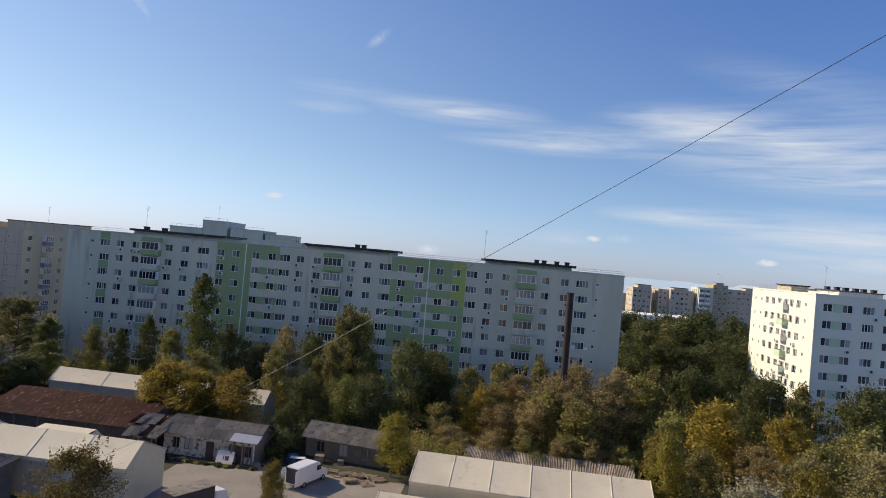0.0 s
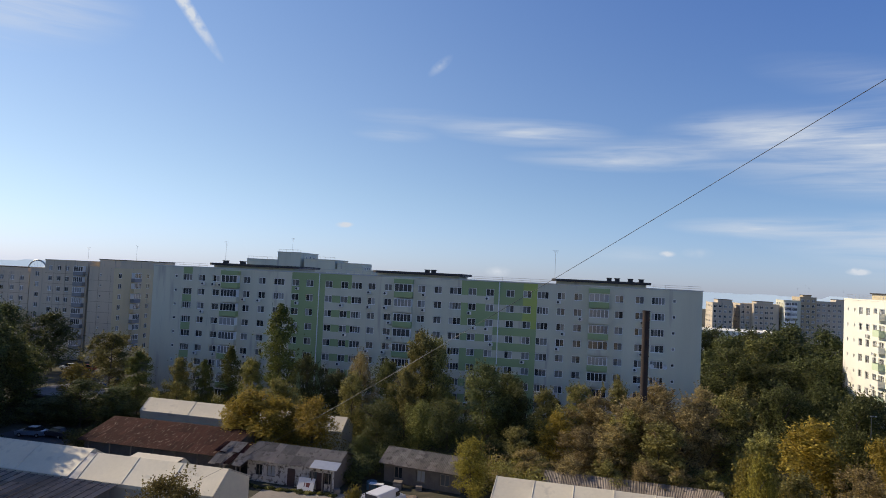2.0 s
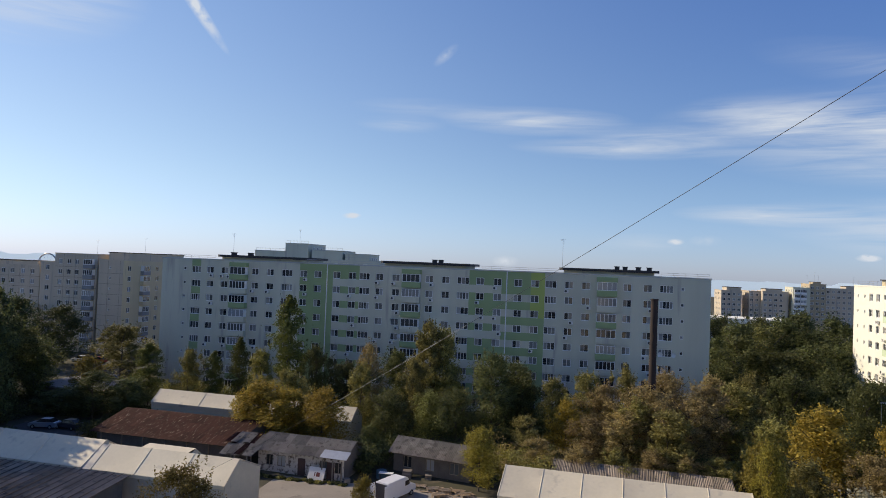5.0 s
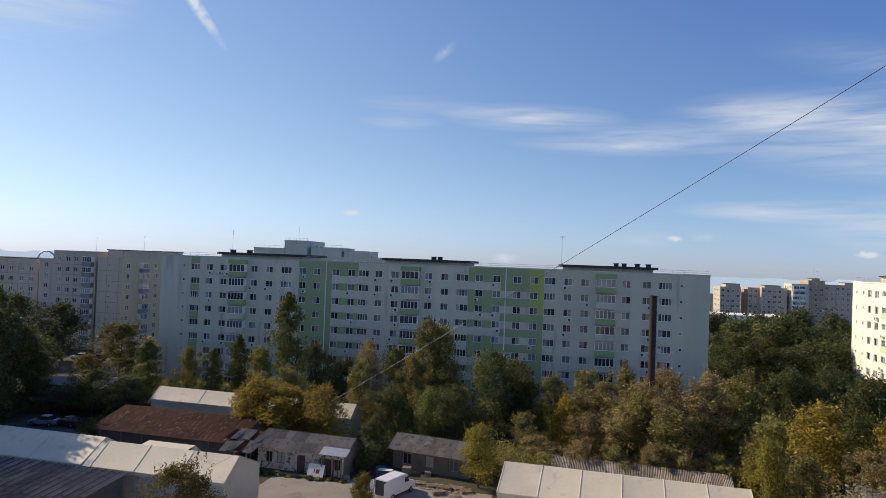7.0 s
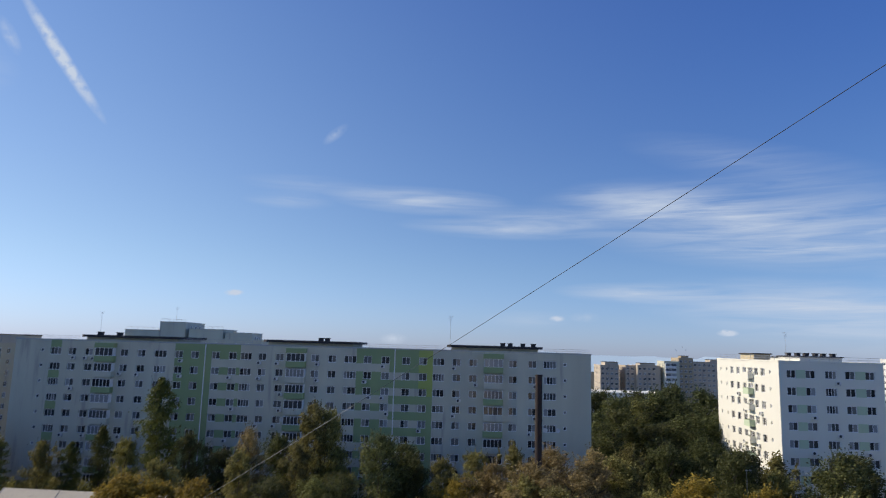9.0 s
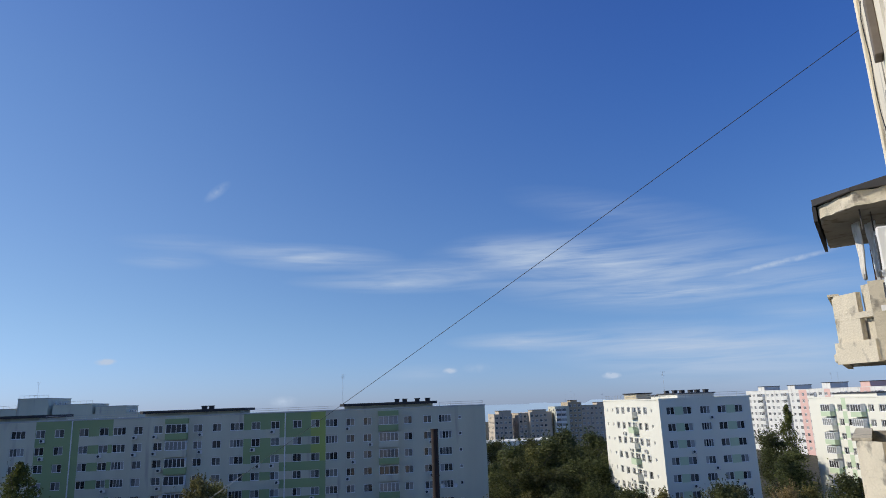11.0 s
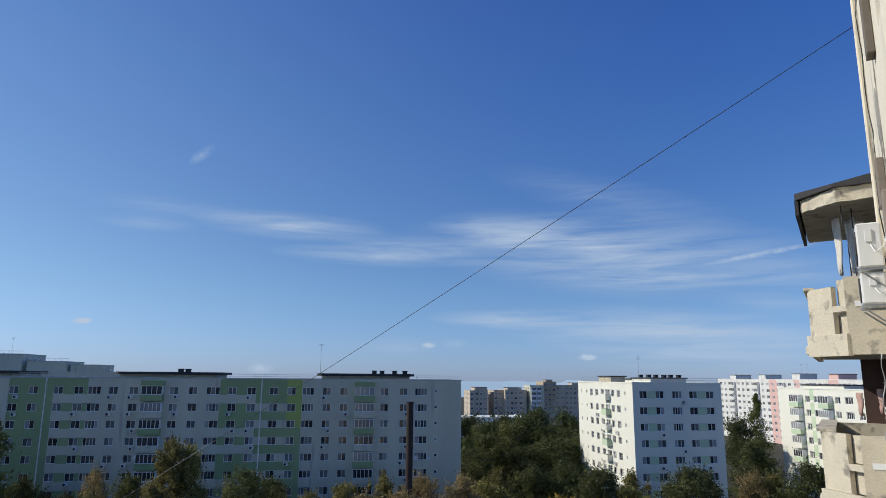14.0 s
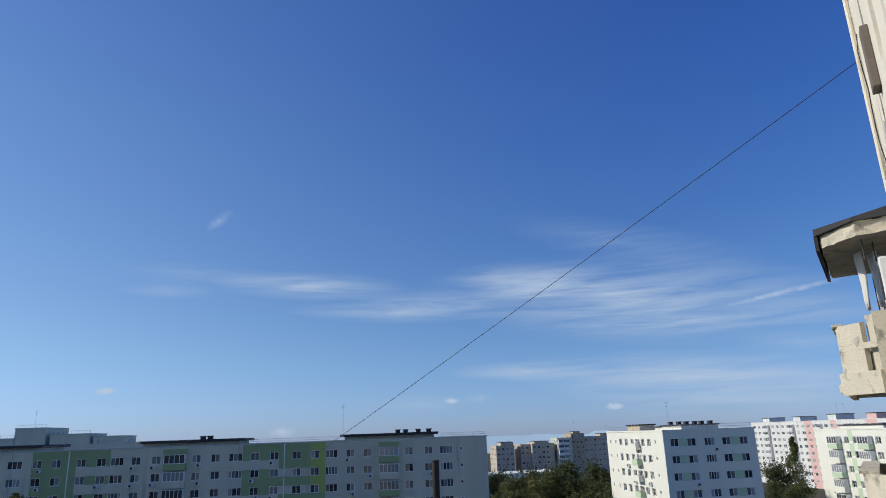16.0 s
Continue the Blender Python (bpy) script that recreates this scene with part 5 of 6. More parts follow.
def crown_mesh(kind, seed):
    """A crown 1 wide and 1 high, its foot at z = 0, of uneven lobes with gaps between them."""
    r = np.random.RandomState(seed)
    slim, droop = kind == "poplar", kind == "willow"
    k = 50 if slim else 58
    th = r.uniform(0, 2 * np.pi, k)
    h = (np.arange(k) + r.uniform(0, 1, k)) / k
    if slim:
        env = 0.5 * np.clip(np.sin(np.pi * np.clip(h * 0.88 + 0.08, 0, 1)) ** 0.6, 0.06, 1)
        rad = env * r.uniform(0.1, 0.72, k)
        size = np.stack([env * r.uniform(0.35, 0.6, k), env * r.uniform(0.35, 0.6, k), r.uniform(0.03, 0.06, k)], 1)
    else:
        h = h ** 0.85
        env = 0.5 * np.sqrt(np.clip(1 - (1.7 * (h - 0.42)) ** 2 * np.where(h > 0.42, 1.0, 0.55), 0.02, 1)) * (0.8 + 0.3 * np.sin(2 * th + seed))
        rad = env * r.uniform(0.2, 0.95, k)
        q = (r.uniform(0.08, 0.15, k) if kind in ("rust", "olive", "silver", "tan") else r.uniform(0.10, 0.19, k)) * (1.12 - 0.4 * h)
        size = np.stack([q, q, q * (1.3 if droop else 0.7)], 1)
    c = np.stack([rad * np.cos(th), rad * np.sin(th), 0.05 + h * 0.9], 1)
    p, n = leaf_cloud(r, c, size, np.full(k, 210 if slim else 260 if kind == "hazel" else 140 if kind in ("rust", "silver", "tan") else 150))
    tips = np.repeat(c, 9, 0) + r.normal(0, 1, (9 * k, 3)) * np.repeat(size, 9, 0) * 0.85
    p, n = np.concatenate([p, tips]), np.concatenate([n, r.normal(0, 1, tips.shape)])
    m = 26 if slim else 90      # leafy shoots that stand out of the crown
    pick = r.randint(k // 4, k, m)
    lean = np.stack([c[pick, 0] * 1.2 + r.normal(0, 0.12, m), c[pick, 1] * 1.2 + r.normal(0, 0.12, m), np.full(m, -0.25 if droop else 0.3 if slim else 0.75)], 1)
    along = np.linspace(0, 1, 12)[None, :, None]
    shoot = (c[pick] + size[pick] * r.normal(0, 0.5, (m, 3)))[:, None, :] + lean[:, None, :] * r.uniform(0.08, 0.2, (m, 1, 1)) * along
    shoot = (shoot + r.normal(0, 0.009, shoot.shape) * (1.4 - along)).reshape(-1, 3)
    p, n = np.concatenate([p, shoot]), np.concatenate([n, r.normal(0, 1, shoot.shape)])
    p[:, 2] = np.clip(p[:, 2], 0.0, 1.08)
    verts = blades(r, p, n, 0.026 if slim else 0.0145 if kind in ("rust", "silver", "tan") else 0.013 if kind == "hazel" else 0.0165)
    spot = np.repeat(p, 4, 0)      # blades keep their shape when the crown is drawn out
    verts = spot + (verts - spot) * np.array([1.0, 1.0, 0.32 if slim else 0.75])
    me = bpy.data.meshes.new("crown")
    me.from_pydata(verts.tolist(), [], [(4 * i, 4 * i + 1, 4 * i + 2, 4 * i + 3) for i in range(len(p))])
    return me


def trunk_mesh(seed, bare):
    r = random.Random(seed)
    bm = bmesh.new()
    pts = [Vector((0, 0, -0.01))]
    for i in range(5):
        pts.append(pts[-1] + Vector((r.uniform(-0.02, 0.02), r.uniform(-0.02, 0.02), 0.16)))
    for i in range(5):
        rod(bm, pts[i], pts[i + 1], 0.026 * (1 - 0.16 * i), 0.026 * (1 - 0.16 * (i + 1)), 7)
    for i in range(12 if not bare else 26):
        b = pts[r.randint(1, 5)]
        a = r.uniform(0, 6.28)
        tip = b + Vector((math.cos(a) * r.uniform(0.15, 0.4), math.sin(a) * r.uniform(0.15, 0.4), r.uniform(0.1, 0.3)))
        mid = (b + tip) / 2 + Vector((0, 0, -0.02))
        rod(bm, b, mid, 0.010, 0.006, 5), rod(bm, mid, tip, 0.006, 0.002, 5)
    me = bpy.data.meshes.new("trunk")
    bm.to_mesh(me)
    bm.free()
    me.materials.append(BARK)
    return me


CROWNS, TRUNKS = {}, {}
TREE_WORDS = {"green": "dark green leafy tree", "poplar": "slender green poplar tree", "olive": "olive green tree turning in autumn", "yolive": "yellow-green autumn tree",
              "yellow": "golden yellow autumn tree", "rust": "russet brown autumn tree with thinning leaves", "willow": "drooping green willow tree", "hazel": "bushy olive and yellow tree", "shade": "dark green tree in a dense group", "tan": "pale tan autumn tree with fine leaves", "silver": "silvery grey-leaved tree"}
tree_rng = random.Random(77)


def tree(kind, x, y, height, width, foot=None):
    seed = tree_rng.randint(0, 3)
    if (kind, seed) not in CROWNS:
        me = crown_mesh(kind, 100 * seed + len(kind) * 7 + ord(kind[0]))
        me.materials.append(LEAVES[kind])
        CROWNS[kind, seed] = me
    if (kind, seed) not in TRUNKS:
        TRUNKS[kind, seed] = trunk_mesh(seed + 10 * len(kind), kind in ("rust", "silver", "tan"))
    t = thing("tree", pose(x, y, 0, 0, 0, tree_rng.uniform(0, 360)), TREE_WORDS[kind] + (" standing in undergrowth" if height < 9 else " among other trees"), "tree", "trees round the yard")
    foot = height * (0.08 if kind == "poplar" else 0.12) if foot is None else foot
    c = place("crown", CROWNS[kind, seed], t, m=pose(0, 0, foot))
    c.scale = (width * 1.2, width * 1.2, height - foot)
    k = place("trunk", TRUNKS[kind, seed], t)
    k.scale = (width * 0.9, width * 0.9, height * 0.92)


tree('poplar', -50.2, 112, 21.3, 5.8)
tree('poplar', -58.3, 110, 13.3, 3.8)
tree('poplar', -63.3, 110, 10.6, 3.4)
tree('olive', -68.1, 110, 10.3, 5.6)
tree('poplar', -73.3, 106, 11.8, 5.0)
tree('green', -45.9, 115, 11.6, 6.1)
tree('olive', -57.8, 117, 9.9, 6.3)
tree('rust', -33.6, 108, 13.7, 5.7)
tree('olive', -33.0, 102, 11.0, 6.2)
tree('olive', -24.4, 110, 17.6, 8.6)
tree('olive', -24.8, 104, 12.3, 6.3)
tree('olive', -22.2, 111, 16.6, 8.0)
tree('green', -12.7, 104, 13.8, 9.2)
tree('olive', -19.9, 112, 10.3, 5.7)
tree('green', -7.7, 108, 10.1, 6.3)
tree('willow', -21.0, 98, 8.2, 6.3)
tree('green', -28.8, 104, 6.5, 5.4)
tree('olive', 1.6, 108, 11.3, 7.2)
tree('olive', 7.7, 110, 12.0, 6.3)
tree('yellow', -1.2, 100, 8.3, 5.8)
tree('rust', 13.3, 104, 12.8, 10.8)
tree('rust', 6.5, 96, 8.3, 9.3)
tree('rust', 18.1, 100, 12.0, 8.7)
tree('olive', 11.9, 92, 9.4, 8.8)
tree('olive', 25.1, 108, 12.5, 6.8)
tree('olive', -6.6, 96, 6.4, 5.6)
tree('yolive', -11.1, 82, 7.6, 5.5)
tree('rust', -4.6, 90, 5.0, 5.2)
tree('yellow', -43.8, 90, 9.6, 9.7)
tree('yellow', -34.6, 90, 9.1, 7.6)
tree('green', -28.1, 92, 4.3, 4.0)
tree('hazel', -30.9, 50, 10.3, 6.2)
tree('yolive', -19.8, 64, 6.3, 3.3)
tree('yellow', 29.4, 90, 11.6, 10.0)
tree('yolive', 19.7, 78, 9.7, 6.1)
tree('green', 38.1, 100, 14.0, 7.2)
tree('green', 32.4, 112, 12.8, 7.8)
tree('green', 37.2, 112, 13.6, 6.9)
tree('olive', -88.0, 118, 13.0, 12.3)
tree('yolive', -91.0, 112, 7.2, 6.4)
tree('shade', -120.7, 140, 14.0, 13.5)
tree('shade', -128.7, 135, 15.8, 11.9)
tree('green', -103.8, 108, 12.7, 11.7)
tree('poplar', -95.1, 104, 10.5, 6.1)
tree('green', -83.2, 100, 4.0, 11.5)
tree('green', -75.0, 102, 4.7, 8.6)
tree('green', 34.3, 165, 15.5, 11.7)
tree('green', 39.1, 160, 18.1, 13.8)
tree('shade', 47.1, 160, 19.0, 13.6)
tree('shade', 52.3, 155, 19.2, 13.1)
tree('green', 53.8, 150, 15.0, 11.4)
tree('green', 31.3, 140, 15.6, 12.1)
tree('green', 38.0, 135, 13.5, 12.5)
tree('yellow', 36.2, 86, 11.5, 6.2)
tree('rust', 31.4, 82, 8.4, 7.0)
tree('olive', 36.6, 78, 10.0, 7.5)
tree('olive', 44.4, 84, 11.2, 8.0)
tree('green', 48.2, 92, 14.8, 8.8)
tree('silver', 23.6, 62, 10.1, 7.5)
tree('silver', 27.4, 60, 9.4, 6.0)
tree('yolive', 29.7, 64, 10.9, 5.6)
tree('tan', 37.2, 68, 11.7, 6.5)
tree('olive', 22.8, 74, 8.9, 6.0)
tree('yolive', 18.6, 72, 10.8, 3.5)
tree('green', 40.9, 104, 13.3, 7.5)
tree('poplar', 108.2, 165, 24.1, 4.5)
tree('shade', 93.5, 150, 18.2, 9.4)
tree('shade', 91.7, 140, 14.6, 11.2)
tree('green', 69.4, 95, 14.8, 9.4)
tree('rust', 63.1, 100, 13.1, 7.9)
tree('green', 52.4, 96, 14.2, 10.8)
tree('olive', 66.9, 100, 12.6, 7.1)
tree('olive', 70.8, 90, 12.7, 6.5)
tree('green', -96.0, 100, 14.5, 10.5)
tree('green', -101.0, 93, 13.5, 10.0)
tree('green', -80.5, 72.5, 22.0, 11.5)
tree('green', -108.0, 103, 15.0, 11.0)
tree('shade', 29.5, 172, 17.6, 11.0)
tree('green', 35.0, 175, 17.2, 10.0)
tree('rust', 9.0, 100, 11.3, 9.0)
tree('olive', 22.0, 103, 11.8, 8.5)
tree('rust', 2.5, 95, 7.2, 7.5)
tree('olive', 24.5, 94, 9.0, 8.0)
tree('rust', 15.5, 96, 10.6, 9.0)
tree('tan', 33.5, 74, 9.6, 7.0)
tree('tan', 41.5, 76, 10.6, 7.5)
tree('green', -17.0, 98, 9.0, 7.0)
tree('green', -39.0, 112, 9.5, 8.0)
tree('olive', -46.5, 104, 9.0, 7.5)
tree('green', -30.5, 113, 12.0, 7.5)
tree('green', -88.5, 86, 13.5, 8.5)
tree('green', -95.0, 84, 14.0, 9.0)
tree('green', -26.5, 95, 8.5, 7.0)
tree('green', -100.0, 112, 9.0, 7.0)
tree('yellow', -40.6, 91.5, 8.4, 8.0)
tree('yolive', -37.6, 92.5, 7.6, 7.0)
tree('yellow', -46.5, 91, 8.0, 6.5)
tree('olive', 46.5, 106, 12.3, 8.0)
tree('olive', 43.0, 98, 11.5, 7.5)
tree('green', -82.5, 67.5, 21.0, 11.0)

tree('rust', 0.5, 88.4, 5.0, 5.0)
tree('olive', 5.2, 88.4, 4.7, 5.0)
tree('rust', 10.0, 88.4, 5.2, 5.6)
tree('rust', 13.9, 88.4, 4.7, 4.6)
tree('olive', 17.4, 88.4, 5.0, 5.0)
tree('green', -106.0, 89.0, 23.0, 11.0)
tree('green', -110.0, 96.0, 24.0, 11.0)
tree('green', -99.0, 80.0, 22.0, 10.0)


tree('shade', 33.5, 150, 17.4, 12.5)
tree('shade', 41.5, 152, 18.8, 13.0)
tree('willow', 37.0, 147, 16.5, 12.0)
tree('shade', 45.5, 149, 17.0, 12.5)
tree('shade', 49.0, 165, 19.6, 12.0)
tree('shade', 43.0, 140, 14.5, 12.0)
tree('shade', 49.5, 143, 14.0, 11.0)
tree('shade', -85.0, 84.0, 19.0, 8.5)
tree('shade', -93.0, 88.0, 21.0, 11.0)
tree('shade', -92.0, 76.0, 20.0, 11.0)
tree('shade', -97.0, 97.0, 20.0, 11.0)
tree('shade', -104.0, 82.0, 22.0, 11.0)
tree('rust', 4.0, 104, 10.4, 8.0)
tree('rust', 10.4, 97.2, 11.2, 7.6)
tree('olive', 8.4, 96.4, 9.6, 6.5)
tree('rust', 20.0, 108, 12.2, 9.0)
tree('olive', -3.4, 107, 10.0, 7.0)
tree('green', -9.5, 111, 11.5, 8.0)
tree('shade', -84.0, 71.0, 24.0, 10.0)
tree('shade', -86.0, 77.0, 25.0, 10.0)
tree('shade', -77.0, 97.0, 7.5, 9.0)
tree('shade', -72.0, 99.0, 6.5, 8.0)


# undergrowth that fills the ground between the trees
bush_rng = random.Random(5)
bush_parts = {"green": [], "olive": [], "rust": [], "yolive": [], "shade": []}
for x0, x1, y0, y1, n, kinds in ((-46, -6, 101, 121, 70, ("green", "olive", "green")), (-6, 46, 90, 121, 130, ("olive", "rust", "green", "olive")), (18, 62, 62, 96, 110, ("olive", "yolive", "rust", "green")),
                                 (-84, -46, 103, 121, 60, ("green", "olive")), (-130, -104, 96, 110, 34, ("green",)), (28, 60, 125, 170, 70, ("green",)), (56, 100, 88, 113, 60, ("green", "olive")),
                                 (70, 112, 128, 165, 50, ("green",)), (-72, -66, 86, 100, 14, ("green",)), (-104, -84, 80, 108, 46, ("green",)), (-84, -68, 96, 103, 14, ("green",)), (-86, -66, 74, 84, 26, ("green",)), (-11, -4, 80, 96, 14, ("yolive", "olive")), (-27.2, -23.6, 81, 95, 16, ("green",)), (-12, -5, 84, 92, 10, ("olive", "rust")), (-46, -24, 94, 101, 22, ("green",))):
    for i in range(n):
        # beds on the left take the dark leaf colour in place of tree shade
        if x0 in (-104, -86, -72, -130) or x1 == -68:
            bush_parts["shade"].append((bush_rng.uniform(x0, x1), bush_rng.uniform(y0, y1), bush_rng.uniform(1.2, 2.4), bush_rng.uniform(3.0, 5.0)))
            continue
        bush_parts[bush_rng.choice(kinds)].append((bush_rng.uniform(x0, x1), bush_rng.uniform(y0, y1), bush_rng.uniform(2.2, 4.6), bush_rng.uniform(3.0, 5.5)))
for i in range(26):      # weeds along the foot of the cottage and round the tank
    bush_parts["shade" if i % 3 else "olive"].append((-40.5 + 0.55 * i + bush_rng.uniform(-0.2, 0.2), 79.0 + bush_rng.uniform(-0.4, 0.3), bush_rng.uniform(0.1, 0.34), bush_rng.uniform(0.4, 1.3)))
for kind, spots in bush_parts.items():
    r = np.random.RandomState(len(spots))
    centre, radii = [], []
    for x, y, h, w in spots:
        for i in range(5):
            q = r.uniform(0.22, 0.36) * w
            centre.append((x + r.uniform(-0.3, 0.3) * w, y + r.uniform(-0.3, 0.3) * w, h * r.uniform(0.3, 0.78)))
            radii.append((q, q, h * r.uniform(0.2, 0.34)))
    p, n = leaf_cloud(r, np.array(centre), np.array(radii), [90] * len(centre))
    p[:, 2] = np.abs(p[:, 2])
    verts = blades(r, p, n, 0.14)
    n = len(p)
    me = bpy.data.meshes.new("undergrowth")
    me.from_pydata(verts.tolist(), [], [(4 * i, 4 * i + 1, 4 * i + 2, 4 * i + 3) for i in range(n)])
    me.materials.append(LEAVES[kind])
    tagged(new("undergrowth", me), "dense " + {"green": "dark green", "olive": "olive", "rust": "russet", "yolive": "yellow-green", "shade": "deep shaded green"}[kind] + " shrubs and brambles under the trees", "undergrowth", kind="stuff")

# street lamps among the trees
for x, y, z in ((67.5, 99.0, 10.5), (39.2, 99.0, 11.3)):
    t = thing("street_lamp", pose(x, y, 0, 0, 0, 20), "white street lamp head on a thin steel pole", "street lamp", "lamps among the trees")
    bm = bmesh.new()
    rod(bm, (0, 0, 0), (0, 0, z - 0.1), 0.08, 0.05, 8)
    part("pole", bm, STEEL, t)
    bm = bmesh.new()
    box(bm, -0.15, 0.75, -0.16, 0.16, z - 0.1, z + 0.06, bevel=0.04)
    part("lamp_head", bm, AC_WHITE, t)

# ---- the camera's own building: local x along the wall, local y out of it ----
OWN = pose(0, 1.9, 27.0, 0, 0, 50.5)
WALL_Y = -0.82
own = thing("own_apartment_block", OWN, "cream rendered facade of an old block with balconies", "apartment building")


def own_wall():
    bm = bmesh.new()
    m = Matrix.Translation((0, WALL_Y, 0)) @ pose(0, 0, 0, 0, 0, 180)
    cols = [(-3.6, 1.4), (-9.2, 1.3)]
    rows = [(-1.0 + 2.8 * k, 0.4 + 2.8 * k) for k in range(-8, 4)]
    facade(bm, m, -13.9, 6.0, -27, 10.5, cols, rows, lambda u, z: 0, 0.22)
    quad(bm, ((13.9, WALL_Y, -27), (13.9, WALL_Y - 2.2, -27), (13.9, WALL_Y - 2.2, 10.5), (13.9, WALL_Y, 10.5)))
    quad(bm, ((-6.0, -13, -27), (-6.0, WALL_Y, -27), (-6.0, WALL_Y, 10.5), (-6.0, -13, 10.5)))
    quad(bm, ((13.9, WALL_Y - 2.2, -27), (30, WALL_Y - 2.2, -27), (30, WALL_Y - 2.2, 10.5), (13.9, WALL_Y - 2.2, 10.5))[::-1])
    quad(bm, ((30, WALL_Y - 2.2, -27), (30, -13, -27), (30, -13, 10.5), (30, WALL_Y - 2.2, 10.5))[::-1])
    quad(bm, ((30, -13, -27), (-6, -13, -27), (-6, -13, 10.5), (30, -13, 10.5))[::-1])
    quad(bm, ((-6, -13, 10.5), (30, -13, 10.5), (30, WALL_Y - 2.2, 10.5), (-6, WALL_Y - 2.2, 10.5)))
    quad(bm, ((-6, WALL_Y - 2.2, 10.5), (13.9, WALL_Y - 2.2, 10.5), (13.9, WALL_Y, 10.5), (-6, WALL_Y, 10.5)))
    part("wall", bm, STONE_WALL, own)
    for c, w in cols:
        for r0, r1 in rows:
            win = place("window", window_frame_mesh(w, r1 - r0, 2), own, m=m @ pose(c, 0.2, (r0 + r1) / 2))
            place("pane", pane_mesh(w, r1 - r0), win, m=pose(0, -0.015, 0))


own_wall()


def own_balcony(z0, parapet=1.38, roof=False):
    """z0: underside of the slab. Plan: a chamfered corner towards the near end."""
    plan = [(14.03, WALL_Y + 0.003), (18.17, WALL_Y + 0.003), (18.17, 0.43), (14.78, 0.43), (14.05, -0.18)]
    drop = 0.14 if z0 > 0 else 0.0
    bm = bmesh.new()
    # underside in a darker, greyer cement than the edges and top
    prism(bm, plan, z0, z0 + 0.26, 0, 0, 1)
    bmesh.ops.recalc_face_normals(bm, faces=bm.faces)
    if roof:      # crumbling edges
        bmesh.ops.subdivide_edges(bm, edges=bm.edges[:], cuts=7, use_grid_fill=True)
        for v in bm.verts:
            if WALL_Y + 0.1 < v.co.y:
                v.co += Vector((noise.noise(v.co * 6), noise.noise(v.co * 6 + Vector((9, 0, 0))), noise.noise(v.co * 5 + Vector((0, 7, 0))) * 0.6)) * 0.045
    bal = part("balcony_slab", bm, [CEMENT, SOFFIT], own, "worn cement balcony slab with a darker, blotched underside")
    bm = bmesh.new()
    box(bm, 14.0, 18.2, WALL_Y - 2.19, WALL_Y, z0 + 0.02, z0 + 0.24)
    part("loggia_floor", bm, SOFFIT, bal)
    if roof:
        bm = bmesh.new()
        prism(bm, [(13.96, WALL_Y + 0.003), (18.25, WALL_Y + 0.003), (18.25, 0.52), (14.72, 0.52), (13.98, -0.14)], z0 + 0.263, z0 + 0.33)
        for v in bm.verts:      # the felt is dressed up against the wall
            if v.co.z > z0 + 0.3:
                v.co.z += 0.12 if v.co.y < WALL_Y + 0.1 else 0.07 if v.co.x > 14.3 else 0.0
        bmesh.ops.recalc_face_normals(bm, faces=bm.faces)
        part("felt", bm, BITUMEN, bal)
        bm = bmesh.new()
        box(bm, 14.72, 18.3, 0.463, 0.53, z0 - 0.05, z0 + 0.26)
        part("flashing", bm, BITUMEN, bal, "dark bitumen flashing on the slab edge")
        for s in (0.1, 0.45):
            bm = bmesh.new()
            rod(bm, (14.3 + s, -0.2 - 0.5 * s, z0 - 0.4), (14.3 + s, -0.2 - 0.5 * s, z0), 0.012, sides=5)
            part("laundry_rod", bm, DARK_METAL, bal)
        return
    z1 = z0 + 0.26
    t = 0.1
    bm = bmesh.new()      # near side, from the wall out, with a recessed groove
    box(bm, 14.0, 14.0 + t, WALL_Y + 0.01, -0.16, z0 - 0.02, z0 + parapet)
    part("side_panel", bm, CEMENT, bal)
    bm = bmesh.new()      # chamfer: two stepped upright panels
    a, b = Vector((14.02, -0.16, 0)), Vector((14.75, 0.46, 0))
    way = (b - a).normalized()
    out = Vector((-way.y, way.x, 0))
    for f0, f1, h0, h1, o in ((0.02, 0.34, z1 + 0.62, z0 + parapet - 0.02, -0.13), (0.02, 0.34, z1 + 0.1, z1 + 0.498, -0.13), (0.0, 1.0, z1 + 0.5, z1 + 0.61, 0.0), (0.34, 1.0, z1 + 0.612, z0 + parapet - drop, 0.0), (0.34, 1.0, z1 + 0.1, z1 + 0.498, 0.0), (-0.02, 1.04, z0 - 0.04, z1 + 0.097, 0.06)):
        p, q = a.lerp(b, f0) + out * o, a.lerp(b, f1) + out * o
        w = [p, q, q - out * t, p - out * t]
        prism(bm, [(v.x, v.y) for v in w], h0, h1)
    bmesh.ops.recalc_face_normals(bm, faces=bm.faces)
    part("corner_panel", bm, CEMENT, bal)
    bm = bmesh.new()
    box(bm, 14.75, 18.2, 0.36, 0.46, z0 - 0.05, z0 + parapet - drop)
    box(bm, 18.1, 18.2, WALL_Y, 0.357, z0, z0 + parapet - drop)
    part("front_panel", bm, CEMENT, bal)
    bm = bmesh.new()      # broken coping
    box(bm, 14.7, 18.25, 0.33 if drop else 0.2, 0.52, z0 + parapet - drop + 0.003, z0 + parapet - drop + 0.05)
    part("coping", bm, CEMENT, bal)
    bm = bmesh.new()
    box(bm, 14.9, 15.6, 0.463, 0.58, z0 - 0.02, z0 + 0.2, bevel=0.05)
    part("drip_block", bm, CEMENT, bal)
    bm = bmesh.new()
    box(bm, 13.985, 13.997, WALL_Y + 0.1, WALL_Y + 0.52, z0 + parapet - 0.55, z0 + parapet - 0.45)
    part("vent_slot", bm, PVC, bal)
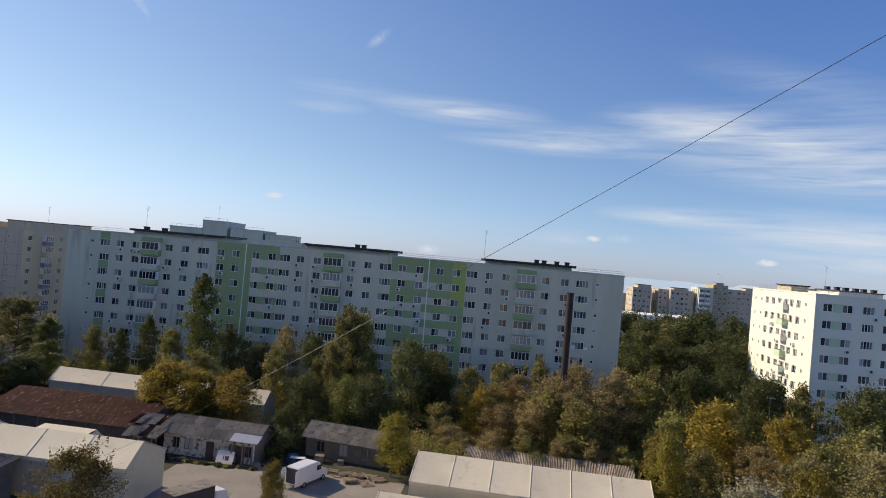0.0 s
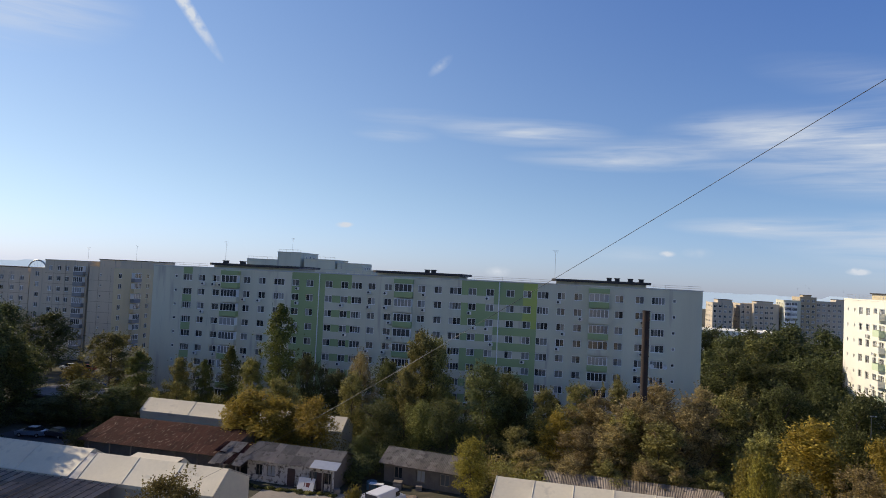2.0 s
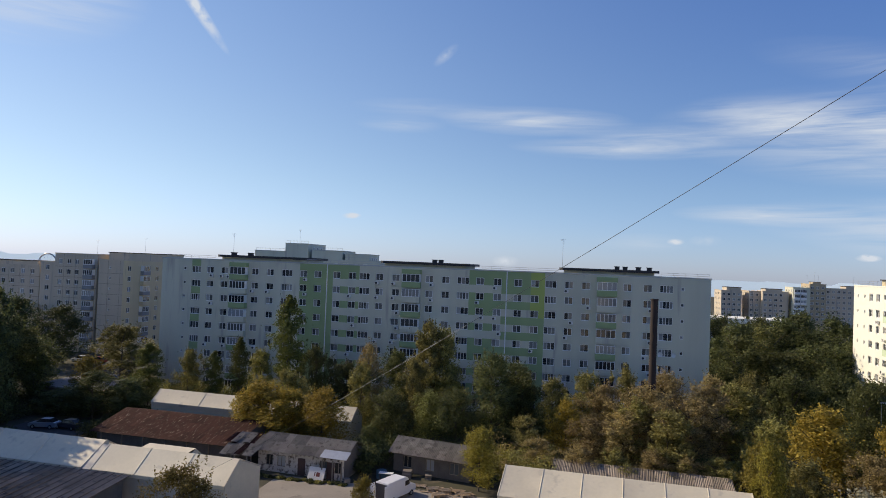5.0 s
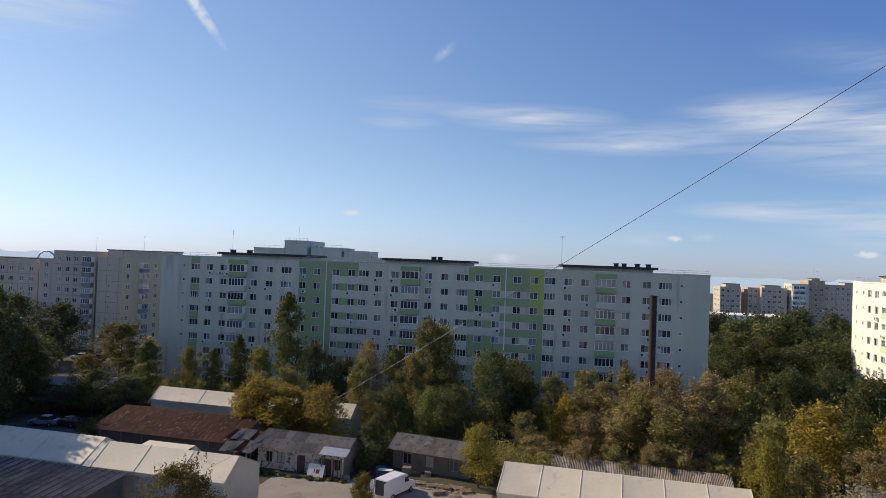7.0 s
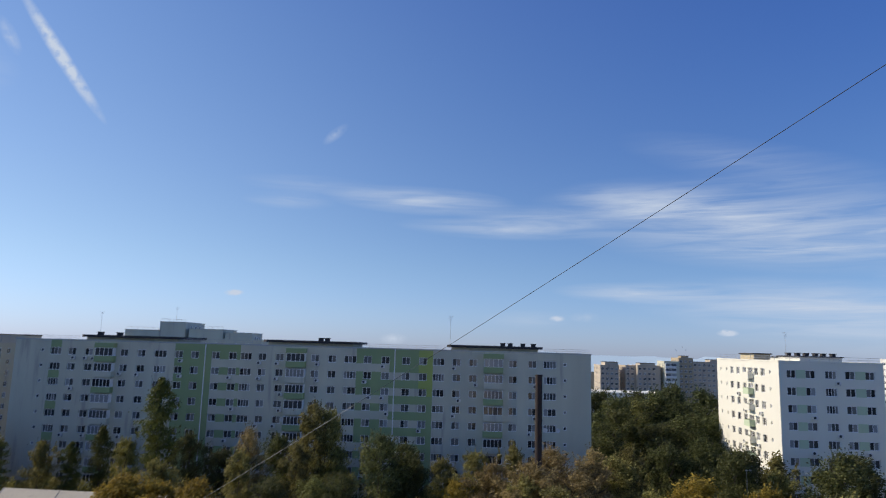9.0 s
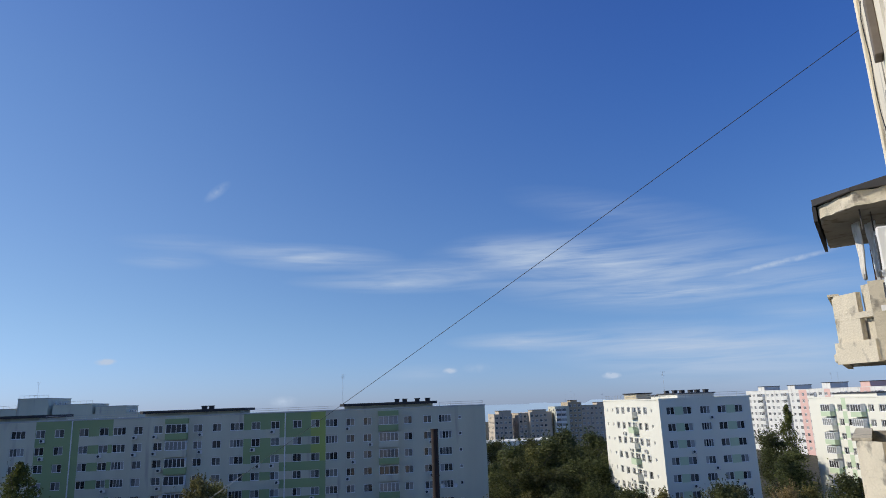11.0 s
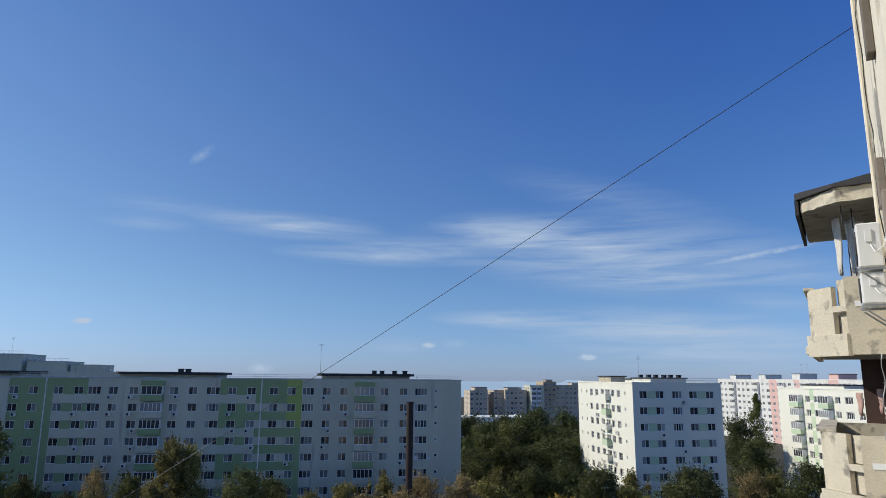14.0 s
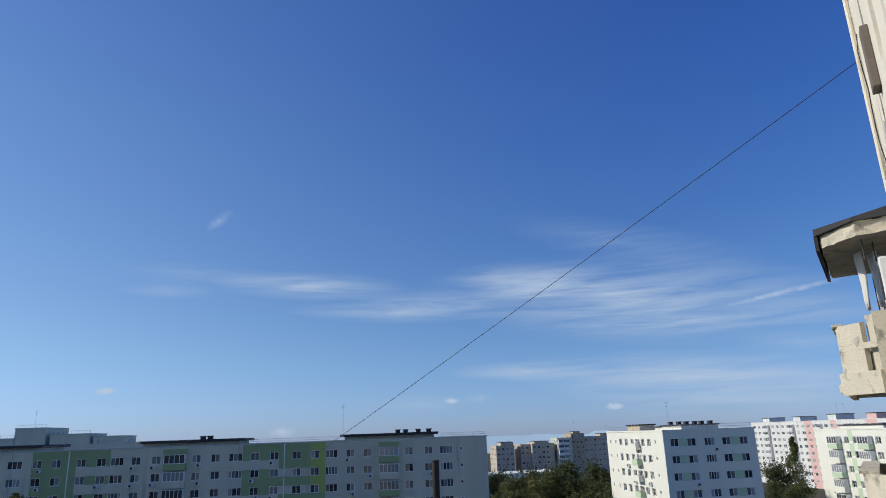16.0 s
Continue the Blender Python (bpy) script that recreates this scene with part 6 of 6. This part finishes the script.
    if drop:
        bm = bmesh.new()      # a pale glazed screen half way along
        lattice(bm, [-0.66, -0.6, -0.42, -0.36], [z0 + parapet - 0.02, z0 + parapet + 0.05, z0 + 2.7, z0 + 2.79], lambda i, k: i != 1 or k != 1, 0.05)
        part("screen_frame", bm, PVC, bal, m=pose(16.0, 0, 0, 0, 0, 90))


for z in (-10.7, -7.9, -5.1, -2.32, 0.48):
    own_balcony(z)
own_balcony(3.29, roof=True)
# loggia back wall, dark, with a door
bm = bmesh.new()
box(bm, 18.203, 18.4, WALL_Y - 2.19, -0.38, -12, 3.2)
part("loggia_wall", bm, LOGGIA, own, "dark brown loggia partition")
bm = bmesh.new()
tube(bm, [Vector((13.9 + 0.05 * i / 16, -0.62 + 0.07 * i / 16 + 0.022 * math.sin(0.9 * i), 0.46 - 1.46 * i / 16)) for i in range(17)], 0.008)
part("hanging_cable", bm, STEEL, own, "loose grey cable hanging from the slab")

# laundry on the lower balcony
for i, (x, y, z, w, h, mt, lab) in enumerate(((15.0, -0.24, -0.22, 0.15, 0.40, CLOTH, "faded pink garment on a clothes line"), (15.6, -0.6, -0.15, 0.14, 0.45, CLOTH, "pink cloth on a clothes line"),
                                      (15.9, -0.78, -0.1, 0.18, 0.6, CLOTH_DARK, "dark garment on a clothes line"), (15.7, -0.68, -0.5, 0.12, 0.25, SIGN, "pale cloth on a clothes line"), (15.2, -0.16, 3.2, 0.24, 1.1, SIGN, "white cloth hung in the upper balcony"), (15.35, -0.40, 3.2, 0.34, 1.05, PVC, "white curtain gathered in the upper balcony"))):
    t = thing("laundry", OWN @ pose(x, y, z, 0, 0, -62), lab, "laundry", "washing on the balcony")
    bm = bmesh.new()
    n = 14
    rows_v = []
    for k in range(9):
        rows_v.append([bm.verts.new((0.025 * math.sin(1.3 * j + 0.5 * k), (-w / 2 + w * j / n) * (1 - 0.05 * k) + 0.01 * math.sin(k), -h * k / 8 * (1 + 0.06 * math.sin(0.9 * j)))) for j in range(n + 1)])
    for k in range(8):
        for j in range(n):
            bm.faces.new((rows_v[k][j], rows_v[k + 1][j], rows_v[k + 1][j + 1], rows_v[k][j + 1])).smooth = True
    ob = part("cloth", bm, mt, t)
    sol = ob.modifiers.new("thickness", "SOLIDIFY")
    sol.thickness = 0.012
bm = bmesh.new()
rod(bm, (14.1, -0.75, -0.04), (17.9, -0.75, -0.04), 0.006, sides=5)
rod(bm, (14.1, -0.1, -0.04), (17.9, -0.1, -0.04), 0.006, sides=5)
part("clothes_line", bm, PVC, own)


def own_ac(x, z, h):
    t = thing("air_conditioner", OWN @ pose(x, 0, z), "large white outdoor air conditioner on a steel bracket", "air conditioner", "air conditioners beside the balcony")
    bm = bmesh.new()
    box(bm, 0, 0.85, -0.71, -0.37, 0, h, bevel=0.025)
    part("casing", bm, AC_WHITE, t)
    bm = bmesh.new()
    box(bm, -0.03, -0.001, -0.58, -0.48, h * 0.55, h * 0.85, bevel=0.01)
    part("valve_cover", bm, AC_WHITE, t)
    bm = bmesh.new()
    rod(bm, (0.35, -0.37, h / 2), (0.35, -0.35, h / 2), h * 0.4, sides=18)
    part("fan_grille", bm, AC_DARK, t)
    for x1 in (0.05, 0.7):
        bm = bmesh.new()
        box(bm, x1, x1 + 0.04, WALL_Y + 0.003, -0.35, -0.035, -0.003)
        rod(bm, (x1 + 0.02, WALL_Y + 0.01, -0.4), (x1 + 0.02, -0.4, -0.06), 0.015, sides=5)
        part("bracket", bm, STEEL, t)
    bm = bmesh.new()
    pts = [Vector((0, -0.55, h * 0.5)), Vector((-0.08, -0.6, h * 0.3)), Vector((-0.06, -0.72, h * 0.45)), Vector((0.0, -0.8, h * 0.9)), Vector((0.1, -0.8, h * 1.6))]
    tube(bm, pts, 0.011)
    part("pipe", bm, PVC, t)


own_ac(12.0, 1.72, 0.70)
own_ac(12.1, 1.16, 0.50)
# plaster pilaster, ledges and a downpipe on the wall
bm = bmesh.new()
box(bm, 2.3, 2.75, WALL_Y + 0.003, -0.24, -27, 10.4, bevel=0.02)
part("pilaster", bm, STONE_WALL, own, "rough plaster edge beside the window")
bm = bmesh.new()
rod(bm, (13.2, WALL_Y + 0.06, -27), (13.2, WALL_Y + 0.06, 10.2), 0.035, sides=8)
part("downpipe", bm, STONE_WALL, own)
for x, z0, z1 in ((11.0, 1.98, 2.68), (11.5, 2.55, 3.3), (9.2, 0.82, 1.2), (8.9, -1.9, -1.2), (10.6, 4.6, 5.6)):      # shutter boards that stand out of the wall
    bm = bmesh.new()
    box(bm, x, x + 0.32, WALL_Y + 0.003, WALL_Y + 0.11, z0, z1, bevel=0.012)
    part("shutter_board", bm, WOOD_GREY, own, "dark weathered shutter board fixed to the wall")
bm = bmesh.new()
rng = random.Random(41)
tube(bm, [Vector((12.6 + rng.uniform(-0.1, 0.1), WALL_Y + 0.02 + rng.uniform(0, 0.06), 6.5 - 0.35 * i)) for i in range(15)], 0.009)
part("loose_wire", bm, CABLE, own)
for x, r, z0, z1 in ((13.35, 0.012, 3.4, 10.4), (11.2, 0.016, -4.0, 10.4), (7.4, 0.014, -6.0, 10.4)):      # cracked panel joints
    bm = bmesh.new()
    tube(bm, [Vector((x + rng.uniform(-0.02, 0.02), WALL_Y + 0.004, z0 + (z1 - z0) * i / 24)) for i in range(25)], r, 5)
    part("joint_sealant", bm, SOFFIT, own)
for x, z, w, h in ((11.6, 3.9, 0.5, 1.1), (10.3, 0.6, 0.35, 0.6), (6.2, 5.2, 0.5, 0.9)):      # fallen render
    bm = bmesh.new()
    n = 14
    prism(bm, [(x + w / 2 * math.cos(a) * rng.uniform(0.7, 1.1), z + h / 2 * math.sin(a) * rng.uniform(0.75, 1.1)) for a in (2 * math.pi * i / n for i in range(n))], 0, 0.006)
    for v in bm.verts:
        v.co = Vector((v.co.x, WALL_Y + v.co.z, v.co.y))
    bmesh.ops.recalc_face_normals(bm, faces=bm.faces)
    part("bare_patch", bm, SOFFIT, own, "rough grey patch where render fell off")

# cable from the own block down into the yard
t = thing("overhead_cable", pose(0, 0, 0), "thin black cable strung down across the yard", "cable")
bm = bmesh.new()
P0, P1 = Vector((11.6, 12.85, 35.1)), Vector((-38.5, 65.9, 3.95))
way_down = [P0.lerp(P1, i / 40) + Vector((0, 0, -0.55 * 4 * i / 40 * (1 - i / 40))) for i in range(41)]
low = next(i for i, p in enumerate(way_down) if p.z < 25.2)
tube(bm, way_down[:low + 1], 0.0085)
part("wire", bm, CABLE, t)
# pale grey colour on this stretch stands in for sun on the cable
bm = bmesh.new()
end = next(i for i, p in enumerate(way_down) if p.z < 18.8)
tube(bm, way_down[low:end + 1], 0.010)
part("sleeve", bm, CABLE_SUNLIT, t, "pale grey stretch of cable, coloured as if sunlit")
bm = bmesh.new()
tube(bm, way_down[end:], 0.010)
part("wire", bm, CABLE, t)
